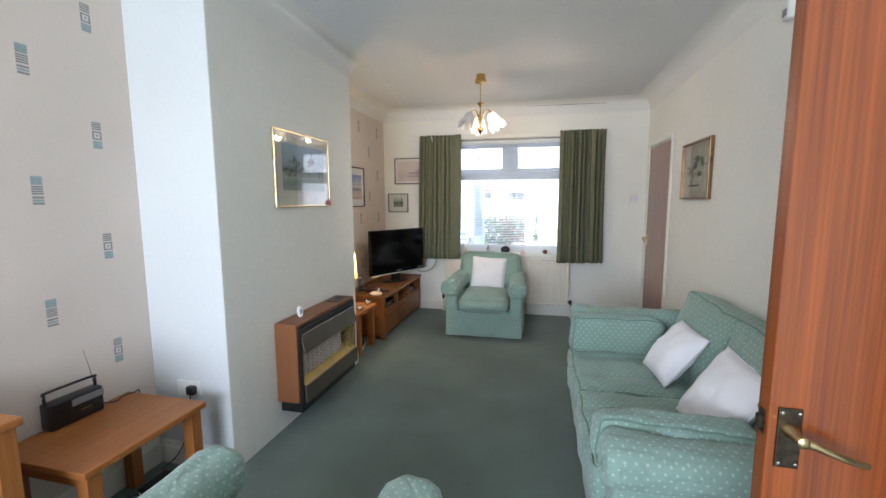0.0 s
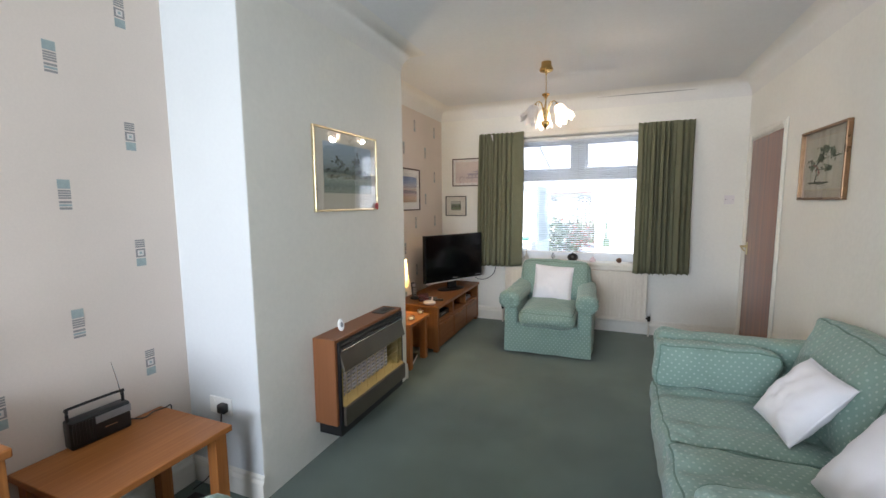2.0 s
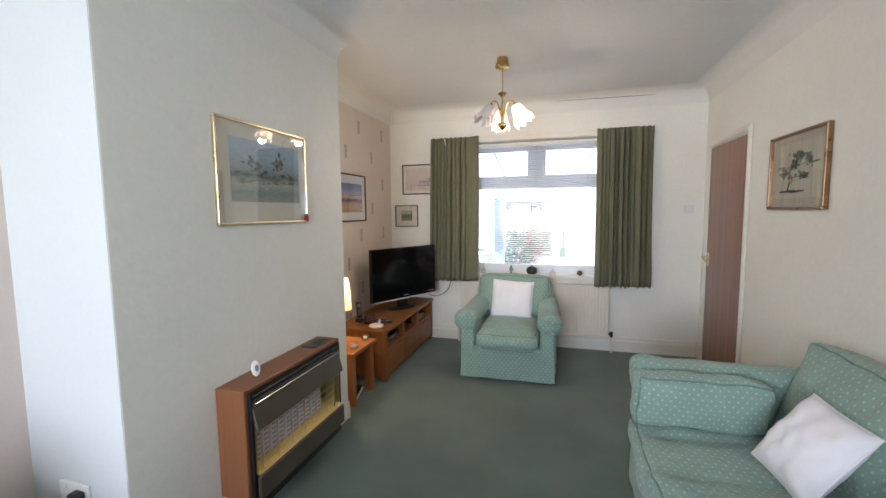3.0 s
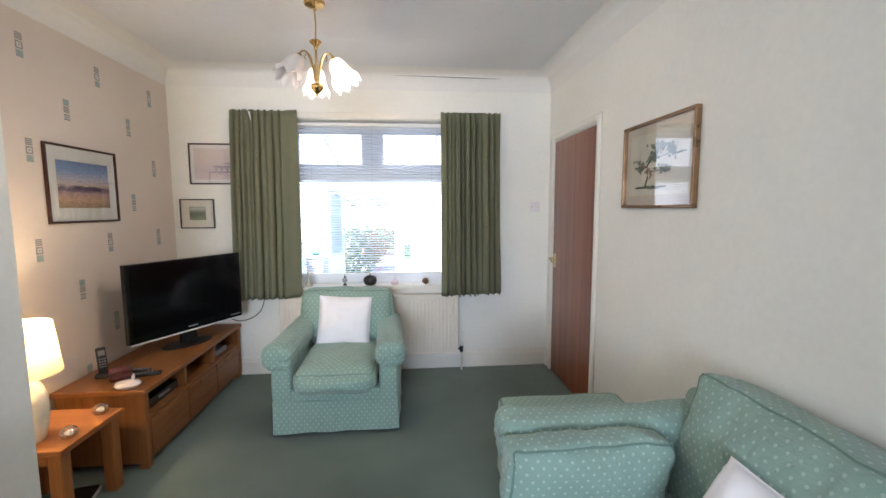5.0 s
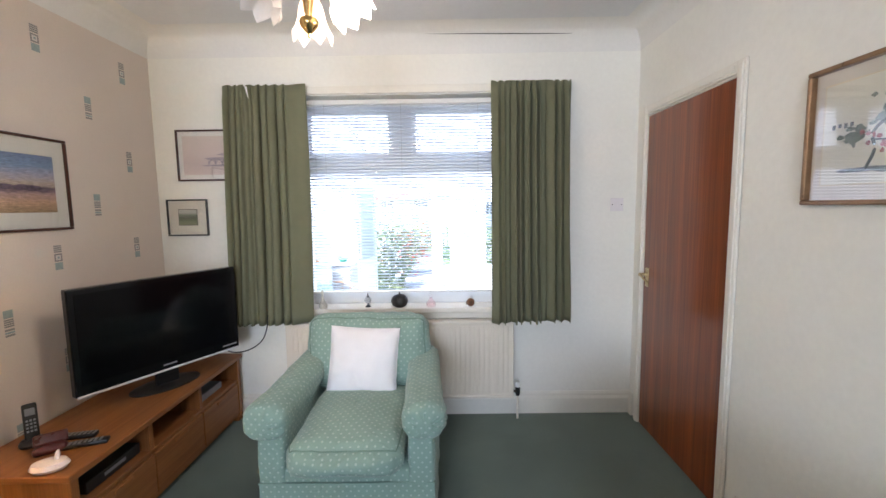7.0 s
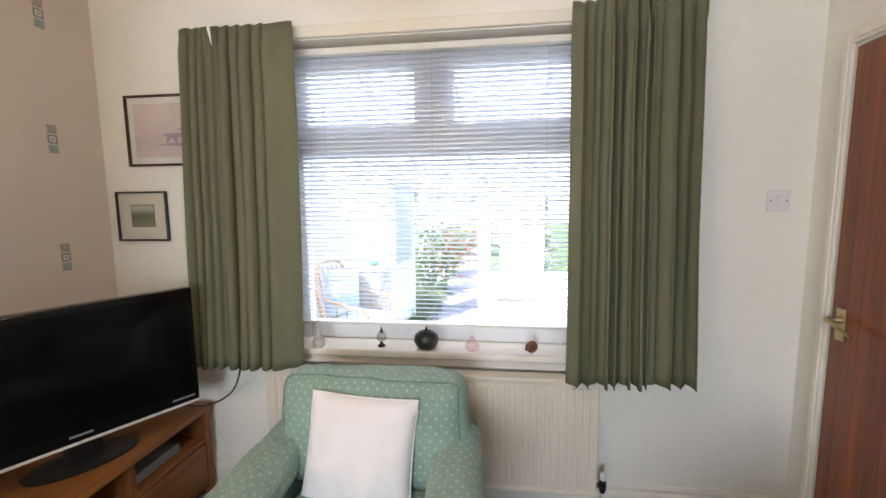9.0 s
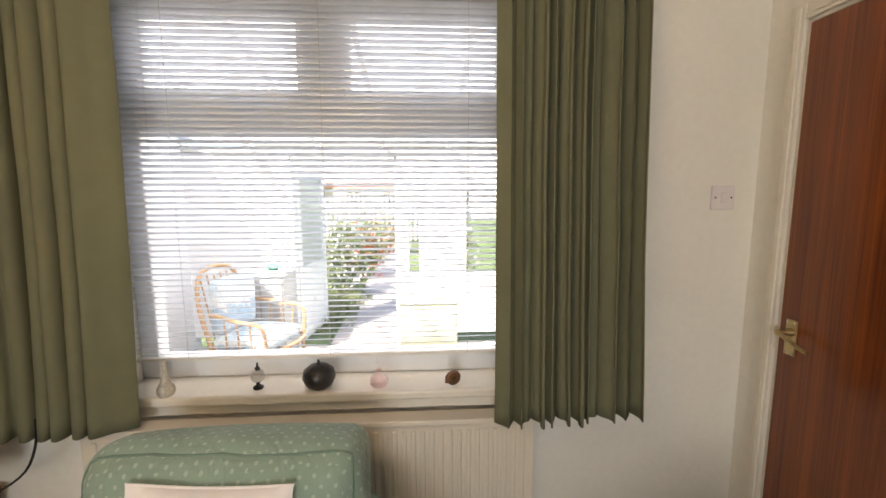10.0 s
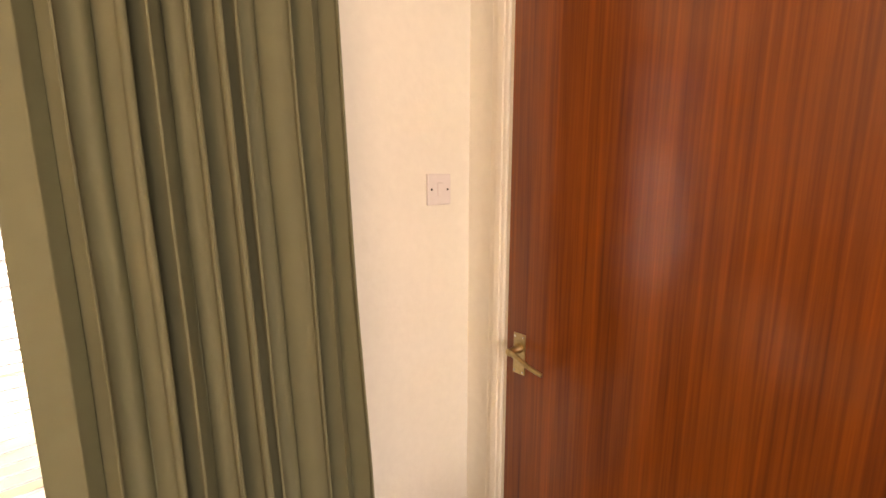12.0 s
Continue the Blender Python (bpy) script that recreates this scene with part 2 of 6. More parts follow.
M_CERAMIC = surface("white_ceramic", (0.78, 0.74, 0.66), 0.3, var=0.06, scale=14, fine=40, bump=0.6, dist=0.006)
M_RAD = surface("radiator_enamel", (0.72, 0.66, 0.57), 0.35, var=0.02, scale=4, fine=30, bump=0.03)
# white slats with the sky's blue light tinted into the colour
M_SLAT = translucent("sky_tinted_slat", (0.84, 0.88, 0.94), 0.55, 0.4)
M_CABLE = surface("black_cable", (0.015, 0.015, 0.016), 0.5, var=0.1, scale=30, fine=100, bump=0.0)
M_WHITECABLE = surface("pale_cable", (0.55, 0.54, 0.52), 0.5, var=0.1, scale=30, fine=100, bump=0.0)
M_MOTIF_GREY = surface("printed_grey", (0.29, 0.275, 0.27), 0.8, var=0.08, scale=60, fine=200, bump=0.0)
M_MOTIF_TEAL = surface("printed_teal", (0.33, 0.39, 0.39), 0.8, var=0.08, scale=60, fine=200, bump=0.0)
M_MOTIF_PALE = surface("printed_pale", (0.66, 0.62, 0.58), 0.8, var=0.05, scale=60, fine=200, bump=0.0)

# ---- mesh helpers ----


def uvmap(bm, grain=0):
    """Box-projected coordinates in metres; u runs along the grain axis."""
    uv = bm.loops.layers.uv.verify()
    for f in bm.faces:
        n = f.normal
        k = max(range(3), key=lambda i: abs(n[i]))
        axes = [i for i in range(3) if i != k]
        if axes[1] == grain:
            axes.reverse()
        for lp in f.loops:
            lp[uv].uv = (lp.vert.co[axes[0]], lp.vert.co[axes[1]])


def part(name, bm, material, parent=None, label="", grain=0, smooth=False, uv=True):
    bm.normal_update()
    if uv:
        uvmap(bm, grain)
    me = bpy.data.meshes.new(name)
    bm.to_mesh(me)
    bm.free()
    for mm in (material if isinstance(material, (list, tuple)) else [material]):
        me.materials.append(mm)
    if smooth:
        me.shade_smooth()
        me.set_sharp_from_angle(angle=radians(42))
    ob = new(name, me)
    ob.parent = parent
    if label:
        ob["label"] = label
    return ob


def empty(name, place, rz=0, label="", category="", group="", kind=""):
    ob = new(name)
    ob.empty_display_size = 0.05
    ob.matrix_world = pose(*place, 0, 0, rz)
    return tagged(ob, label, category, group, kind)


def add_box(bm, lo, hi, bevel=0.0, seg=1, m=None):
    """A box from corner to corner, its edges rounded by bevel, added to bm."""
    lo, hi = Vector(lo), Vector(hi)
    r = bmesh.ops.create_cube(bm, size=1)
    vs = r["verts"]
    for v in vs:
        v.co = Vector(((lo[i] + hi[i]) / 2 + v.co[i] * (hi[i] - lo[i]) for i in range(3)))
    if bevel:
        es = list({e for v in vs for e in v.link_edges})
        r = bmesh.ops.bevel(bm, geom=es, offset=bevel, segments=seg, affect="EDGES", profile=0.5)
        vs = list({v for f in r["faces"] for v in f.verts} | {v for v in vs if v.is_valid})
    if m is not None:
        bmesh.ops.transform(bm, matrix=m, verts=vs)
    return vs


def box(lo, hi, bevel=0.0, seg=1, m=None):
    bm = bmesh.new()
    add_box(bm, lo, hi, bevel, seg, m)
    return bm


def add_lathe(bm, profile, n=24, m=None, ripple=None):
    """Turns (radius, height) pairs round z. ripple(angle, i) scales the radius and lifts the height."""
    rings = []
    for i, (r, h) in enumerate(profile):
        ring = []
        for k in range(n):
            a = 2 * math.pi * k / n
            s, dz = ripple(a, i) if ripple else (1, 0)
            co = Vector((math.cos(a) * r * s, math.sin(a) * r * s, h + dz))
            ring.append(bm.verts.new(m @ co if m is not None else co))
        rings.append(ring)
    for a, b in zip(rings, rings[1:]):
        for k in range(n):
            bm.faces.new((a[k], a[(k + 1) % n], b[(k + 1) % n], b[k]))
    for ring, flip in ((rings[0], True), (rings[-1], False)):
        bm.faces.new(list(reversed(ring)) if flip else ring)
    return bm


def lathe(profile, n=24, m=None, ripple=None):
    return add_lathe(bmesh.new(), profile, n, m, ripple)


def add_tube(bm, pts, r, n=8):
    """A round bar along the points."""
    pts = [Vector(p) for p in pts]
    rings = []
    up = Vector((0, 0, 1))
    for i, p in enumerate(pts):
        t = (pts[min(i + 1, len(pts) - 1)] - pts[max(i - 1, 0)]).normalized()
        s = t.cross(up)
        if s.length < 0.05:
            s = t.cross(Vector((0, 1, 0)))
        s.normalize()
        w = s.cross(t)
        rings.append([bm.verts.new(p + (s * math.cos(2 * math.pi * k / n) + w * math.sin(2 * math.pi * k / n)) * (r[i] if isinstance(r, (list, tuple)) else r)) for k in range(n)])
    for a, b in zip(rings, rings[1:]):
        for k in range(n):
            bm.faces.new((a[k], b[k], b[(k + 1) % n], a[(k + 1) % n]))
    bm.faces.new(rings[0])
    bm.faces.new(list(reversed(rings[-1])))
    return bm


def tube(pts, r, n=8):
    return add_tube(bmesh.new(), pts, r, n)


def curve_pts(pts, n=24):
    """A smooth line through a few points."""
    pts = [Vector(p) for p in pts]
    q = [pts[0] * 2 - pts[1], *pts, pts[-1] * 2 - pts[-2]]
    out = []
    segs = len(pts) - 1
    for s in range(segs):
        a, b, c, d = q[s:s + 4]
        for i in range(n // segs):
            t = i / (n // segs)
            out.append(0.5 * ((2 * b) + (c - a) * t + (2 * a - 5 * b + 4 * c - d) * t * t + (3 * b - a - 3 * c + d) * t ** 3))
    out.append(pts[-1])
    return out


def soft_map(lo, hi, r, puff, wrinkle, seed, m):
    """Gives the place on an upholstered block of a point s on the cube from -1 to 1."""
    lo, hi = Vector(lo), Vector(hi)
    c, h = (lo + hi) / 2, (hi - lo) / 2
    r = min(r, *h)

    def place(s):
        w = Vector((math.sin(s[i] * math.pi / 2) * 0.35 + s[i] * 0.65 for i in range(3)))
        p = Vector((w[i] * h[i] for i in range(3)))
        inner = Vector((max(-h[i] + r, min(h[i] - r, p[i])) for i in range(3)))
        d = p - inner
        if d.length > 1e-6:
            p = inner + d.normalized() * r
        for i in range(3):
            a, b = [j for j in range(3) if j != i]
            p[i] += math.copysign(1, s[i]) * abs(s[i]) ** 3 * puff[i] * (1 - w[a] ** 2) * (1 - w[b] ** 2)
        q = p * 7 + Vector((seed, seed * 1.7, 0))
        p += Vector((noise.noise(q), noise.noise(q + Vector((9, 0, 0))), noise.noise(q + Vector((0, 9, 0))))) * wrinkle
        q = q * 2.6
        p += Vector((noise.noise(q), noise.noise(q + Vector((9, 0, 0))), noise.noise(q + Vector((0, 9, 0))))) * wrinkle * 0.45
        return m @ (c + p) if m is not None else c + p
    return place


def soft_box(lo, hi, r=0.05, puff=(0, 0, 0.02), wrinkle=0.004, n=12, seed=0.0, m=None, quilt=None):
    """An upholstered block: rounded edges, bulging faces, slight creases. n cells along each side."""
    bm = bmesh.new()
    bmesh.ops.create_cube(bm, size=2)
    bmesh.ops.subdivide_edges(bm, edges=bm.edges[:], cuts=n, use_grid_fill=True)
    place = soft_map(lo, hi, r, puff, wrinkle, seed, m)
    for v in bm.verts:
        q = v.co.copy()
        v.co = place(q)
        if quilt:
            # a stitched channel across one face: axis and side of the face, axis across it, places from -1 to 1, depth
            axis, side, across, places, depth = quilt
            if q[axis] * side > 0.6:
                sink = max(math.exp(-((q[across] + 0.05 * noise.noise(q * 2 + Vector((seed, 0, 0))) - p) / 0.055) ** 2) for p in places)
                inward = place(Vector((q[i] * (0.8 if i == axis else 1.0) for i in range(3)))) - v.co
                if inward.length > 1e-6:
                    v.co += inward.normalized() * depth * sink
    return bm


def soft_piping(axis, side, lo, hi, r=0.05, puff=(0, 0, 0.02), wrinkle=0.004, n=12, seed=0.0, m=None, wire=0.0045):
    """The corded seam round one face of such a block."""
    place = soft_map(lo, hi, r, puff, wrinkle, seed, m)
    a, b = [j for j in range(3) if j != axis]
    line = []
    for i in range(4 * 14 + 1):
        k, t = divmod(i % 56, 14)
        u = -1 + 2 * t / 14
        pa, pb = ((u, -1), (1, u), (-u, 1), (-1, -u))[k]
        s = Vector((0, 0, 0))
        s[axis], s[a], s[b] = side, pa, pb
        line.append(place(s))
    return tube(line, wire, 6)


def pillow(w, h, d, seed=0.0, n=22, m=None):
    """A square scatter cushion in the x-z plane, with drawn-out corners."""
    bm = bmesh.new()
    sides = []
    for sgn in (1, -1):
        grid = []
        for i in range(n + 1):
            row = []
            for j in range(n + 1):
                u, v = 2 * i / n - 1, 2 * j / n - 1
                pinch = 1 - 0.045 * (1 - u * u) * abs(v) ** 2 - 0.0 * u
                pinch2 = 1 - 0.045 * (1 - v * v) * abs(u) ** 2
                t = ((1 - abs(u) ** 2.6) * (1 - abs(v) ** 2.6)) ** 0.55
                wr = noise.noise(Vector((u * 2.2 + seed, v * 2.2, sgn * 3.0))) * 0.018 + noise.noise(Vector((u * 5 + seed, v * 5, sgn * 7.0))) * 0.007
                row.append(Vector((u * w / 2 * pinch2, sgn * (d / 2 * t + wr * t + 0.004), v * h / 2 * pinch)))
            grid.append(row)
        sides.append(grid)
    vf = [[bm.verts.new(p) for p in row] for row in sides[0]]
    vb = [[bm.verts.new(p) for p in row] for row in sides[1]]
    for i in range(n):
        for j in range(n):
            bm.faces.new((vf[i][j], vf[i][j + 1], vf[i + 1][j + 1], vf[i + 1][j]))
            bm.faces.new((vb[i][j], vb[i + 1][j], vb[i + 1][j + 1], vb[i][j + 1]))
    rim = [(i, 0) for i in range(n)] + [(n, j) for j in range(n)] + [(i, n) for i in range(n, 0, -1)] + [(0, j) for j in range(n, 0, -1)]
    for (a, b), (c, e) in zip(rim, rim[1:] + rim[:1]):
        bm.faces.new((vf[a][b], vf[c][e], vb[c][e], vb[a][b]))
    if m is not None:
        bmesh.ops.transform(bm, matrix=m, verts=bm.verts[:])
    bmesh.ops.recalc_face_normals(bm, faces=bm.faces[:])
    return bm


def joined(*bms):
    out = bmesh.new()
    for b in bms:
        me = bpy.data.meshes.new("tmp")
        b.to_mesh(me)
        b.free()
        out.from_mesh(me)
        bpy.data.meshes.remove(me)
    return out


def structure(name, bm, material, label, grain=0, smooth=False):
    return tagged(part(name, bm, material, None, "", grain, smooth), label, name.split("_")[0], "", "structure")


def wall_with_openings(axis, at, thick, a0, a1, z1, openings):
    """Boxes of a wall along x or y, from at to at + thick, with rectangular openings (b0, b1, z0, z1)."""
    bm = bmesh.new()

    def put(b0, b1, z0, zz):
        if b1 - b0 < 1e-4 or zz - z0 < 1e-4:
            return
        lo, hi = ((b0, min(at, at + thick), z0), (b1, max(at, at + thick), zz)) if axis == "x" else ((min(at, at + thick), b0, z0), (max(at, at + thick), b1, zz))
        add_box(bm, lo, hi)
    cur = a0
    for b0, b1, z0, zz in sorted(openings):
        put(cur, b0, 0, z1)
        put(b0, b1, 0, z0)
        put(b0, b1, zz, z1)
        cur = b1
    put(cur, a1, 0, z1)
    return bm


def offset_poly(pts, d):
    """A closed counter-clockwise outline moved inward by d."""
    out = []
    n = len(pts)
    for i in range(n):
        p0, p1, p2 = Vector(pts[i - 1]), Vector(pts[i]), Vector(pts[(i + 1) % n])
        e1, e2 = (p1 - p0).normalized(), (p2 - p1).normalized()
        n1, n2 = Vector((-e1.y, e1.x)), Vector((-e2.y, e2.x))
        out.append(p1 + (n1 + n2) * d / (1 + n1.dot(n2)))
    return out

# ---- room ----
XR, XL, XC, YW, YB, H = 1.35, -1.86, -1.38, 5.05, -2.6, 2.59
C0, C1 = 1.56, 3.075
WX0, WX1, WZ0, WZ1 = -0.95, 0.51, 0.765, 2.19

structure("floor", box((XL - 0.2, YB - 0.2, -0.12), (XR + 0.2, YW + 0.02, 0)), M_CARPET, "dark green cut pile carpet with faint footprints")
structure("ceiling", box((XL - 0.2, YB - 0.2, H), (XR + 0.2, YW + 0.2, H + 0.1)), M_CEIL, "off-white painted plaster ceiling")
structure("wall_north", wall_with_openings("x", YW, 0.28, XL - 0.2, XR + 0.2, H, [(WX0, WX1, WZ0, WZ1)]), M_WALL, "cream papered wall round the window")
structure("wall_east", wall_with_openings("y", XR, 0.12, YB, YW, H, [(-0.14, 0.64, 0, 2.0), (4.085, 4.915, 0, 2.02)]), M_WALL, "cream embossed papered wall with two doorways")
structure("wall_west", box((XL - 0.2, YB, 0), (XL, YW, H)), M_PAPER, "beige papered alcove wall with a small printed motif")
structure("wall_south", wall_with_openings("x", YB - 0.2, 0.2, XL - 0.2, XR + 0.2, H, [(-1.75, 0.25, 0.85, 2.15)]), M_WALL, "plain cream wall with a window opening")
structure("wall_hall", box((XR + 1.0, YB, 0), (XR + 1.1, YW, H)), M_WALL, "plain cream hall wall beyond the doorway")
structure("floor_hall", box((XR + 0.2, YB - 0.2, -0.12), (XR + 1.1, YW + 0.02, 0)), M_CARPET, "dark green hall carpet")
structure("ceiling_hall", box((XR + 0.2, YB - 0.2, H), (XR + 1.1, YW + 0.2, H + 0.1)), M_CEIL, "plain white hall ceiling")
structure("wall_hall_south", box((XR + 0.12, YB - 0.2, 0), (XR + 1.1, YB, H)), M_WALL, "plain cream end wall of the hall")
structure("wall_hall_north", box((XR + 0.2, YW, 0), (XR + 1.1, YW + 0.28, H)), M_WALL, "plain cream end wall of the hall")
bm = box((XL, C0, 0), (XC, C1, H))
structure("wall_chimney_breast", bm, M_WALL, "cream embossed papered chimney breast")
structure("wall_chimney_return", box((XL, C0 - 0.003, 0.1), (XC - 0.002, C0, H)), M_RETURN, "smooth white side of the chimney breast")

# concave coving
OUT = [(XR, YB), (XR, YW), (XL, YW), (XL, C1), (XC, C1), (XC, C0), (XL, C0), (XL, YB)]
bm = bmesh.new()
R = 0.15
rings = []
for k in range(9):
    a = k / 8 * math.pi / 2
    d, z = R * (1 - math.cos(a)) + 0.001, H - R + R * math.sin(a) - 0.001
    rings.append([bm.verts.new((p.x, p.y, z)) for p in offset_poly(OUT, d)])
rings.append([bm.verts.new((p.x, p.y, H - 0.0005)) for p in offset_poly(OUT, 0.0008)])
for a, b in zip(rings, rings[1:] + rings[:1]):
    for k in range(len(a)):
        bm.faces.new((a[k], b[k], b[(k + 1) % len(a)], a[(k + 1) % len(a)]))
bmesh.ops.recalc_face_normals(bm, faces=bm.faces[:])
structure("trim_coving", bm, M_COVE, "cream-white concave plaster coving under the ceiling", smooth=True)
# thin dark line along the coving by the window
line, girth = [], []
for i in range(31):
    u = i / 30
    z = 2.549 - 0.010 * u + 0.0012 * noise.noise(Vector((u * 9, 0, 0)))
    a = math.asin((z - H + R) / R)
    line.append(Vector((-0.08 + 1.0 * u, YW - R * (1 - math.cos(a)) - 0.001, z)))
    girth.append(0.0008 + 0.0034 * math.sin(math.pi * u) ** 0.6 * (0.45 + 0.55 * u))
structure("trim_ceiling_seam", tube(line, girth, 6), M_BLACK, "thin dark line along the coving")


def skirting(name, along, a0, a1, face, side, h=0.155, t=0.018):
    """A moulded skirting board. side: the way it stands out from the wall."""
    prof = [(0, 0), (t, 0), (t, h * 0.68), (t * 0.8, h * 0.74), (t * 0.55, h * 0.80), (t * 0.55, h * 0.9), (t * 0.25, h), (0, h)]
    bm = bmesh.new()
    ends = []
    for a in (a0, a1):
        ends.append([bm.verts.new((a, face + side * d, z) if along == "x" else (face + side * d, a, z)) for d, z in prof])
    n = len(prof)
    for k in range(n):
        bm.faces.new((ends[0][k], ends[0][(k + 1) % n], ends[1][(k + 1) % n], ends[1][k]))
    bm.faces.new(ends[0])
    bm.faces.new(ends[1])
    bmesh.ops.recalc_face_normals(bm, faces=bm.faces[:])
    return structure(name, bm, M_TRIM, "cream gloss painted moulded skirting board")


skirting("baseboard_north", "x", XL, XR, YW, -1)
skirting("baseboard_west_far", "y", C1 + 0.02, YW - 0.02, XL, 1)
skirting("baseboard_west_near", "y", YB, C0 - 0.02, XL, 1)
skirting("baseboard_return_near", "x", XL, XC + 0.006, C0, -1, h=0.13)
skirting("baseboard_return_far", "x", XL, XC + 0.006, C1, 1, h=0.13)
skirting("baseboard_east", "y", 0.72, 3.98, XR, -1)
skirting("baseboard_east_corner", "y", 4.99, YW - 0.02, XR, -1)
skirting("baseboard_east_near", "y", YB, -0.22, XR, -1)
skirting("baseboard_south", "x", XL, XR, YB, 1)


# printed motifs on the alcove wallpaper
def motif_mesh(kind):
    bm = bmesh.new()
    w = 0.021

    def quad(y0, y1, z0, z1, mat, x=0.0006):
        vs = [bm.verts.new((x, y, z)) for y, z in ((y0, z0), (y1, z0), (y1, z1), (y0, z1))]
        bm.faces.new(vs).material_index = mat
    if kind == 0:
        for k in range(4):
            quad(-w, w, 0.026 + k * 0.0095, 0.033 + k * 0.0095, 0)
        quad(-w, w, -0.019, 0.020, 0)
        quad(-w * 0.62, w * 0.62, -0.012, 0.013, 2, 0.001)
        quad(-w * 0.28, w * 0.28, -0.005, 0.006, 1, 0.0014)
        quad(-w, w, -0.060, -0.024, 1)
    else:
        quad(-w, w, 0.024, 0.060, 1)
        for k in range(4):
            quad(-w, w, -0.016 + k * 0.0095, -0.009 + k * 0.0095, 0)
        for k in range(3):
            quad(-w, w, -0.058 + k * 0.0125, -0.049 + k * 0.0125, 0 if k != 1 else 1)
    bm.normal_update()
    me = bpy.data.meshes.new("motif")
    bm.to_mesh(me)
    bm.free()
    for mm in (M_MOTIF_GREY, M_MOTIF_TEAL, M_MOTIF_PALE):
        me.materials.append(mm)
    return me


MOTIFS = (motif_mesh(0), motif_mesh(1))
west = bpy.data.objects["wall_west"]
for col in range(-4, 15):
    y = 1.376 + 0.2645 * col
    if y > 4.98 or C0 - 0.03 < y < C1 + 0.03:
        continue
    kind = (col + (y > C1)) % 2
    for row in range(5):
        z = 0.182 + 0.523 * row + (0.262 if kind else 0)
        if z > 2.38:
            continue
        ob = new("printed_motif", MOTIFS[kind])
        ob.location = (XL, y, z)
        ob.parent = west


# ---- doors ----
def lever_handle(parent, at, along, out, plate_mat=None, plate_label="aged brass back plate"):
    """A lever handle on a rectangular plate. along: the way the lever points; out: away from the leaf."""
    at, a, o = Vector(at), Vector(along), Vector(out)
    rot = Matrix((a, o, Vector((0, 0, 1)))).transposed().to_4x4()
    m = Matrix.Translation(at) @ rot
    plate = part("handle_plate", box((-0.020, 0, -0.060), (0.020, 0.005, 0.060), 0.0015, 2, m), plate_mat or M_OLDBRASS, parent, plate_label)
    bm = bmesh.new()
    for sx in (-0.014, 0.014):
        for sz in (-0.051, 0.051):
            add_lathe(bm, [(0.0035, 0.0045), (0.0035, 0.0065), (0.001, 0.007)], 8, m @ Matrix.Translation((sx, 0, sz)) @ pose(0, 0, 0, -90))
    part("screws", bm, M_CHROME, plate)
    bm = bmesh.new()
    add_lathe(bm, [(0.014, 0.004), (0.014, 0.012), (0.010, 0.018), (0.009, 0.045), (0.011, 0.052), (0.006, 0.056)], 14, m @ Matrix.Translation((0, 0, 0.018)) @ pose(0, 0, 0, -90))
    pts = curve_pts([(0, 0.046, 0.018), (0.022, 0.050, 0.013), (0.055, 0.050, 0.000), (0.085, 0.047, -0.010), (0.102, 0.044, -0.015)], 20)
    add_tube(bm, [m @ p for p in pts], [0.0085 - 0.003 * i / len(pts) for i in range(len(pts))], 10)
    part("lever", bm, M_OLDBRASS, plate, "worn brass lever", smooth=True)
    return plate


def flush_door(name, hinge, angle, width, height, label, handles=(1, -1), inset=0.047, plate_mat=None, plate_label="aged brass back plate"):
    """A flush veneered leaf: the hinge edge at the empty, the leaf along its +x, faces at y 0 and 0.04."""
    d = empty(name, (hinge[0], hinge[1], 0.008), angle, label, "door", "", "structure")
    part("leaf", box((0, 0, 0), (width, 0.04, height), 0.0015, 1), M_SAPELE, d, "", grain=2)
    for s in handles:
        y = 0.0 if s < 0 else 0.04
        lever_handle(d, (width - inset, y, 0.985), (-1, 0, 0), (0, s, 0), plate_mat, plate_label)
    part("latch", box((width, 0.012, 0.992), (width + 0.010, 0.028, 1.018), 0.002, 1), M_PATINA, d, "tarnished latch in the leaf's edge")
    part("latch_plate", box((width - 0.001, 0.010, 0.982), (width + 0.0015, 0.030, 1.030)), M_PATINA, d)
    return d


def door_frame(name, y0, y1, z1, aw=0.062):
    """Architrave on the room side and lining of a doorway in the east wall."""
    f = empty(name, (XR, (y0 + y1) / 2, 0), 0, "cream gloss painted door frame with moulded architrave", "door frame", "", "structure")
    h = (y1 - y0) / 2
    for nm, lo, hi in (("lining_side", (-0.002, -h, 0), (0.122, -h + 0.024, z1)), ("lining_side", (-0.002, h - 0.024, 0), (0.122, h, z1)), ("lining_head", (-0.002, -h + 0.024, z1 - 0.022), (0.122, h - 0.024, z1))):
        part(nm, box(lo, hi, 0.002), M_TRIM, f)
    for nm, lo, hi in (("architrave_side", (-0.016, -h - aw + 0.02, 0), (-0.0022, -h + 0.014, z1 + aw - 0.02)), ("architrave_side", (-0.016, h - 0.014, 0), (-0.0022, min(h + aw - 0.02, YW - 0.004 - (y0 + y1) / 2), z1 + aw - 0.02)),
                       ("architrave_head", (-0.016, -h + 0.014, z1 - 0.012), (-0.0022, h - 0.014, z1 + aw - 0.02))):
        b = box(lo, hi, 0.005, 3)
        part(nm, b, M_TRIM, f)
        inner = [lo[0] - 0.006, lo[1] + 0.012, lo[2] + (0.012 if "head" in nm else 0)], [lo[0] + 0.002, hi[1] - 0.022, hi[2] - 0.014]
        part("moulding", box(*inner, 0.003, 2), M_TRIM, f)
    return f


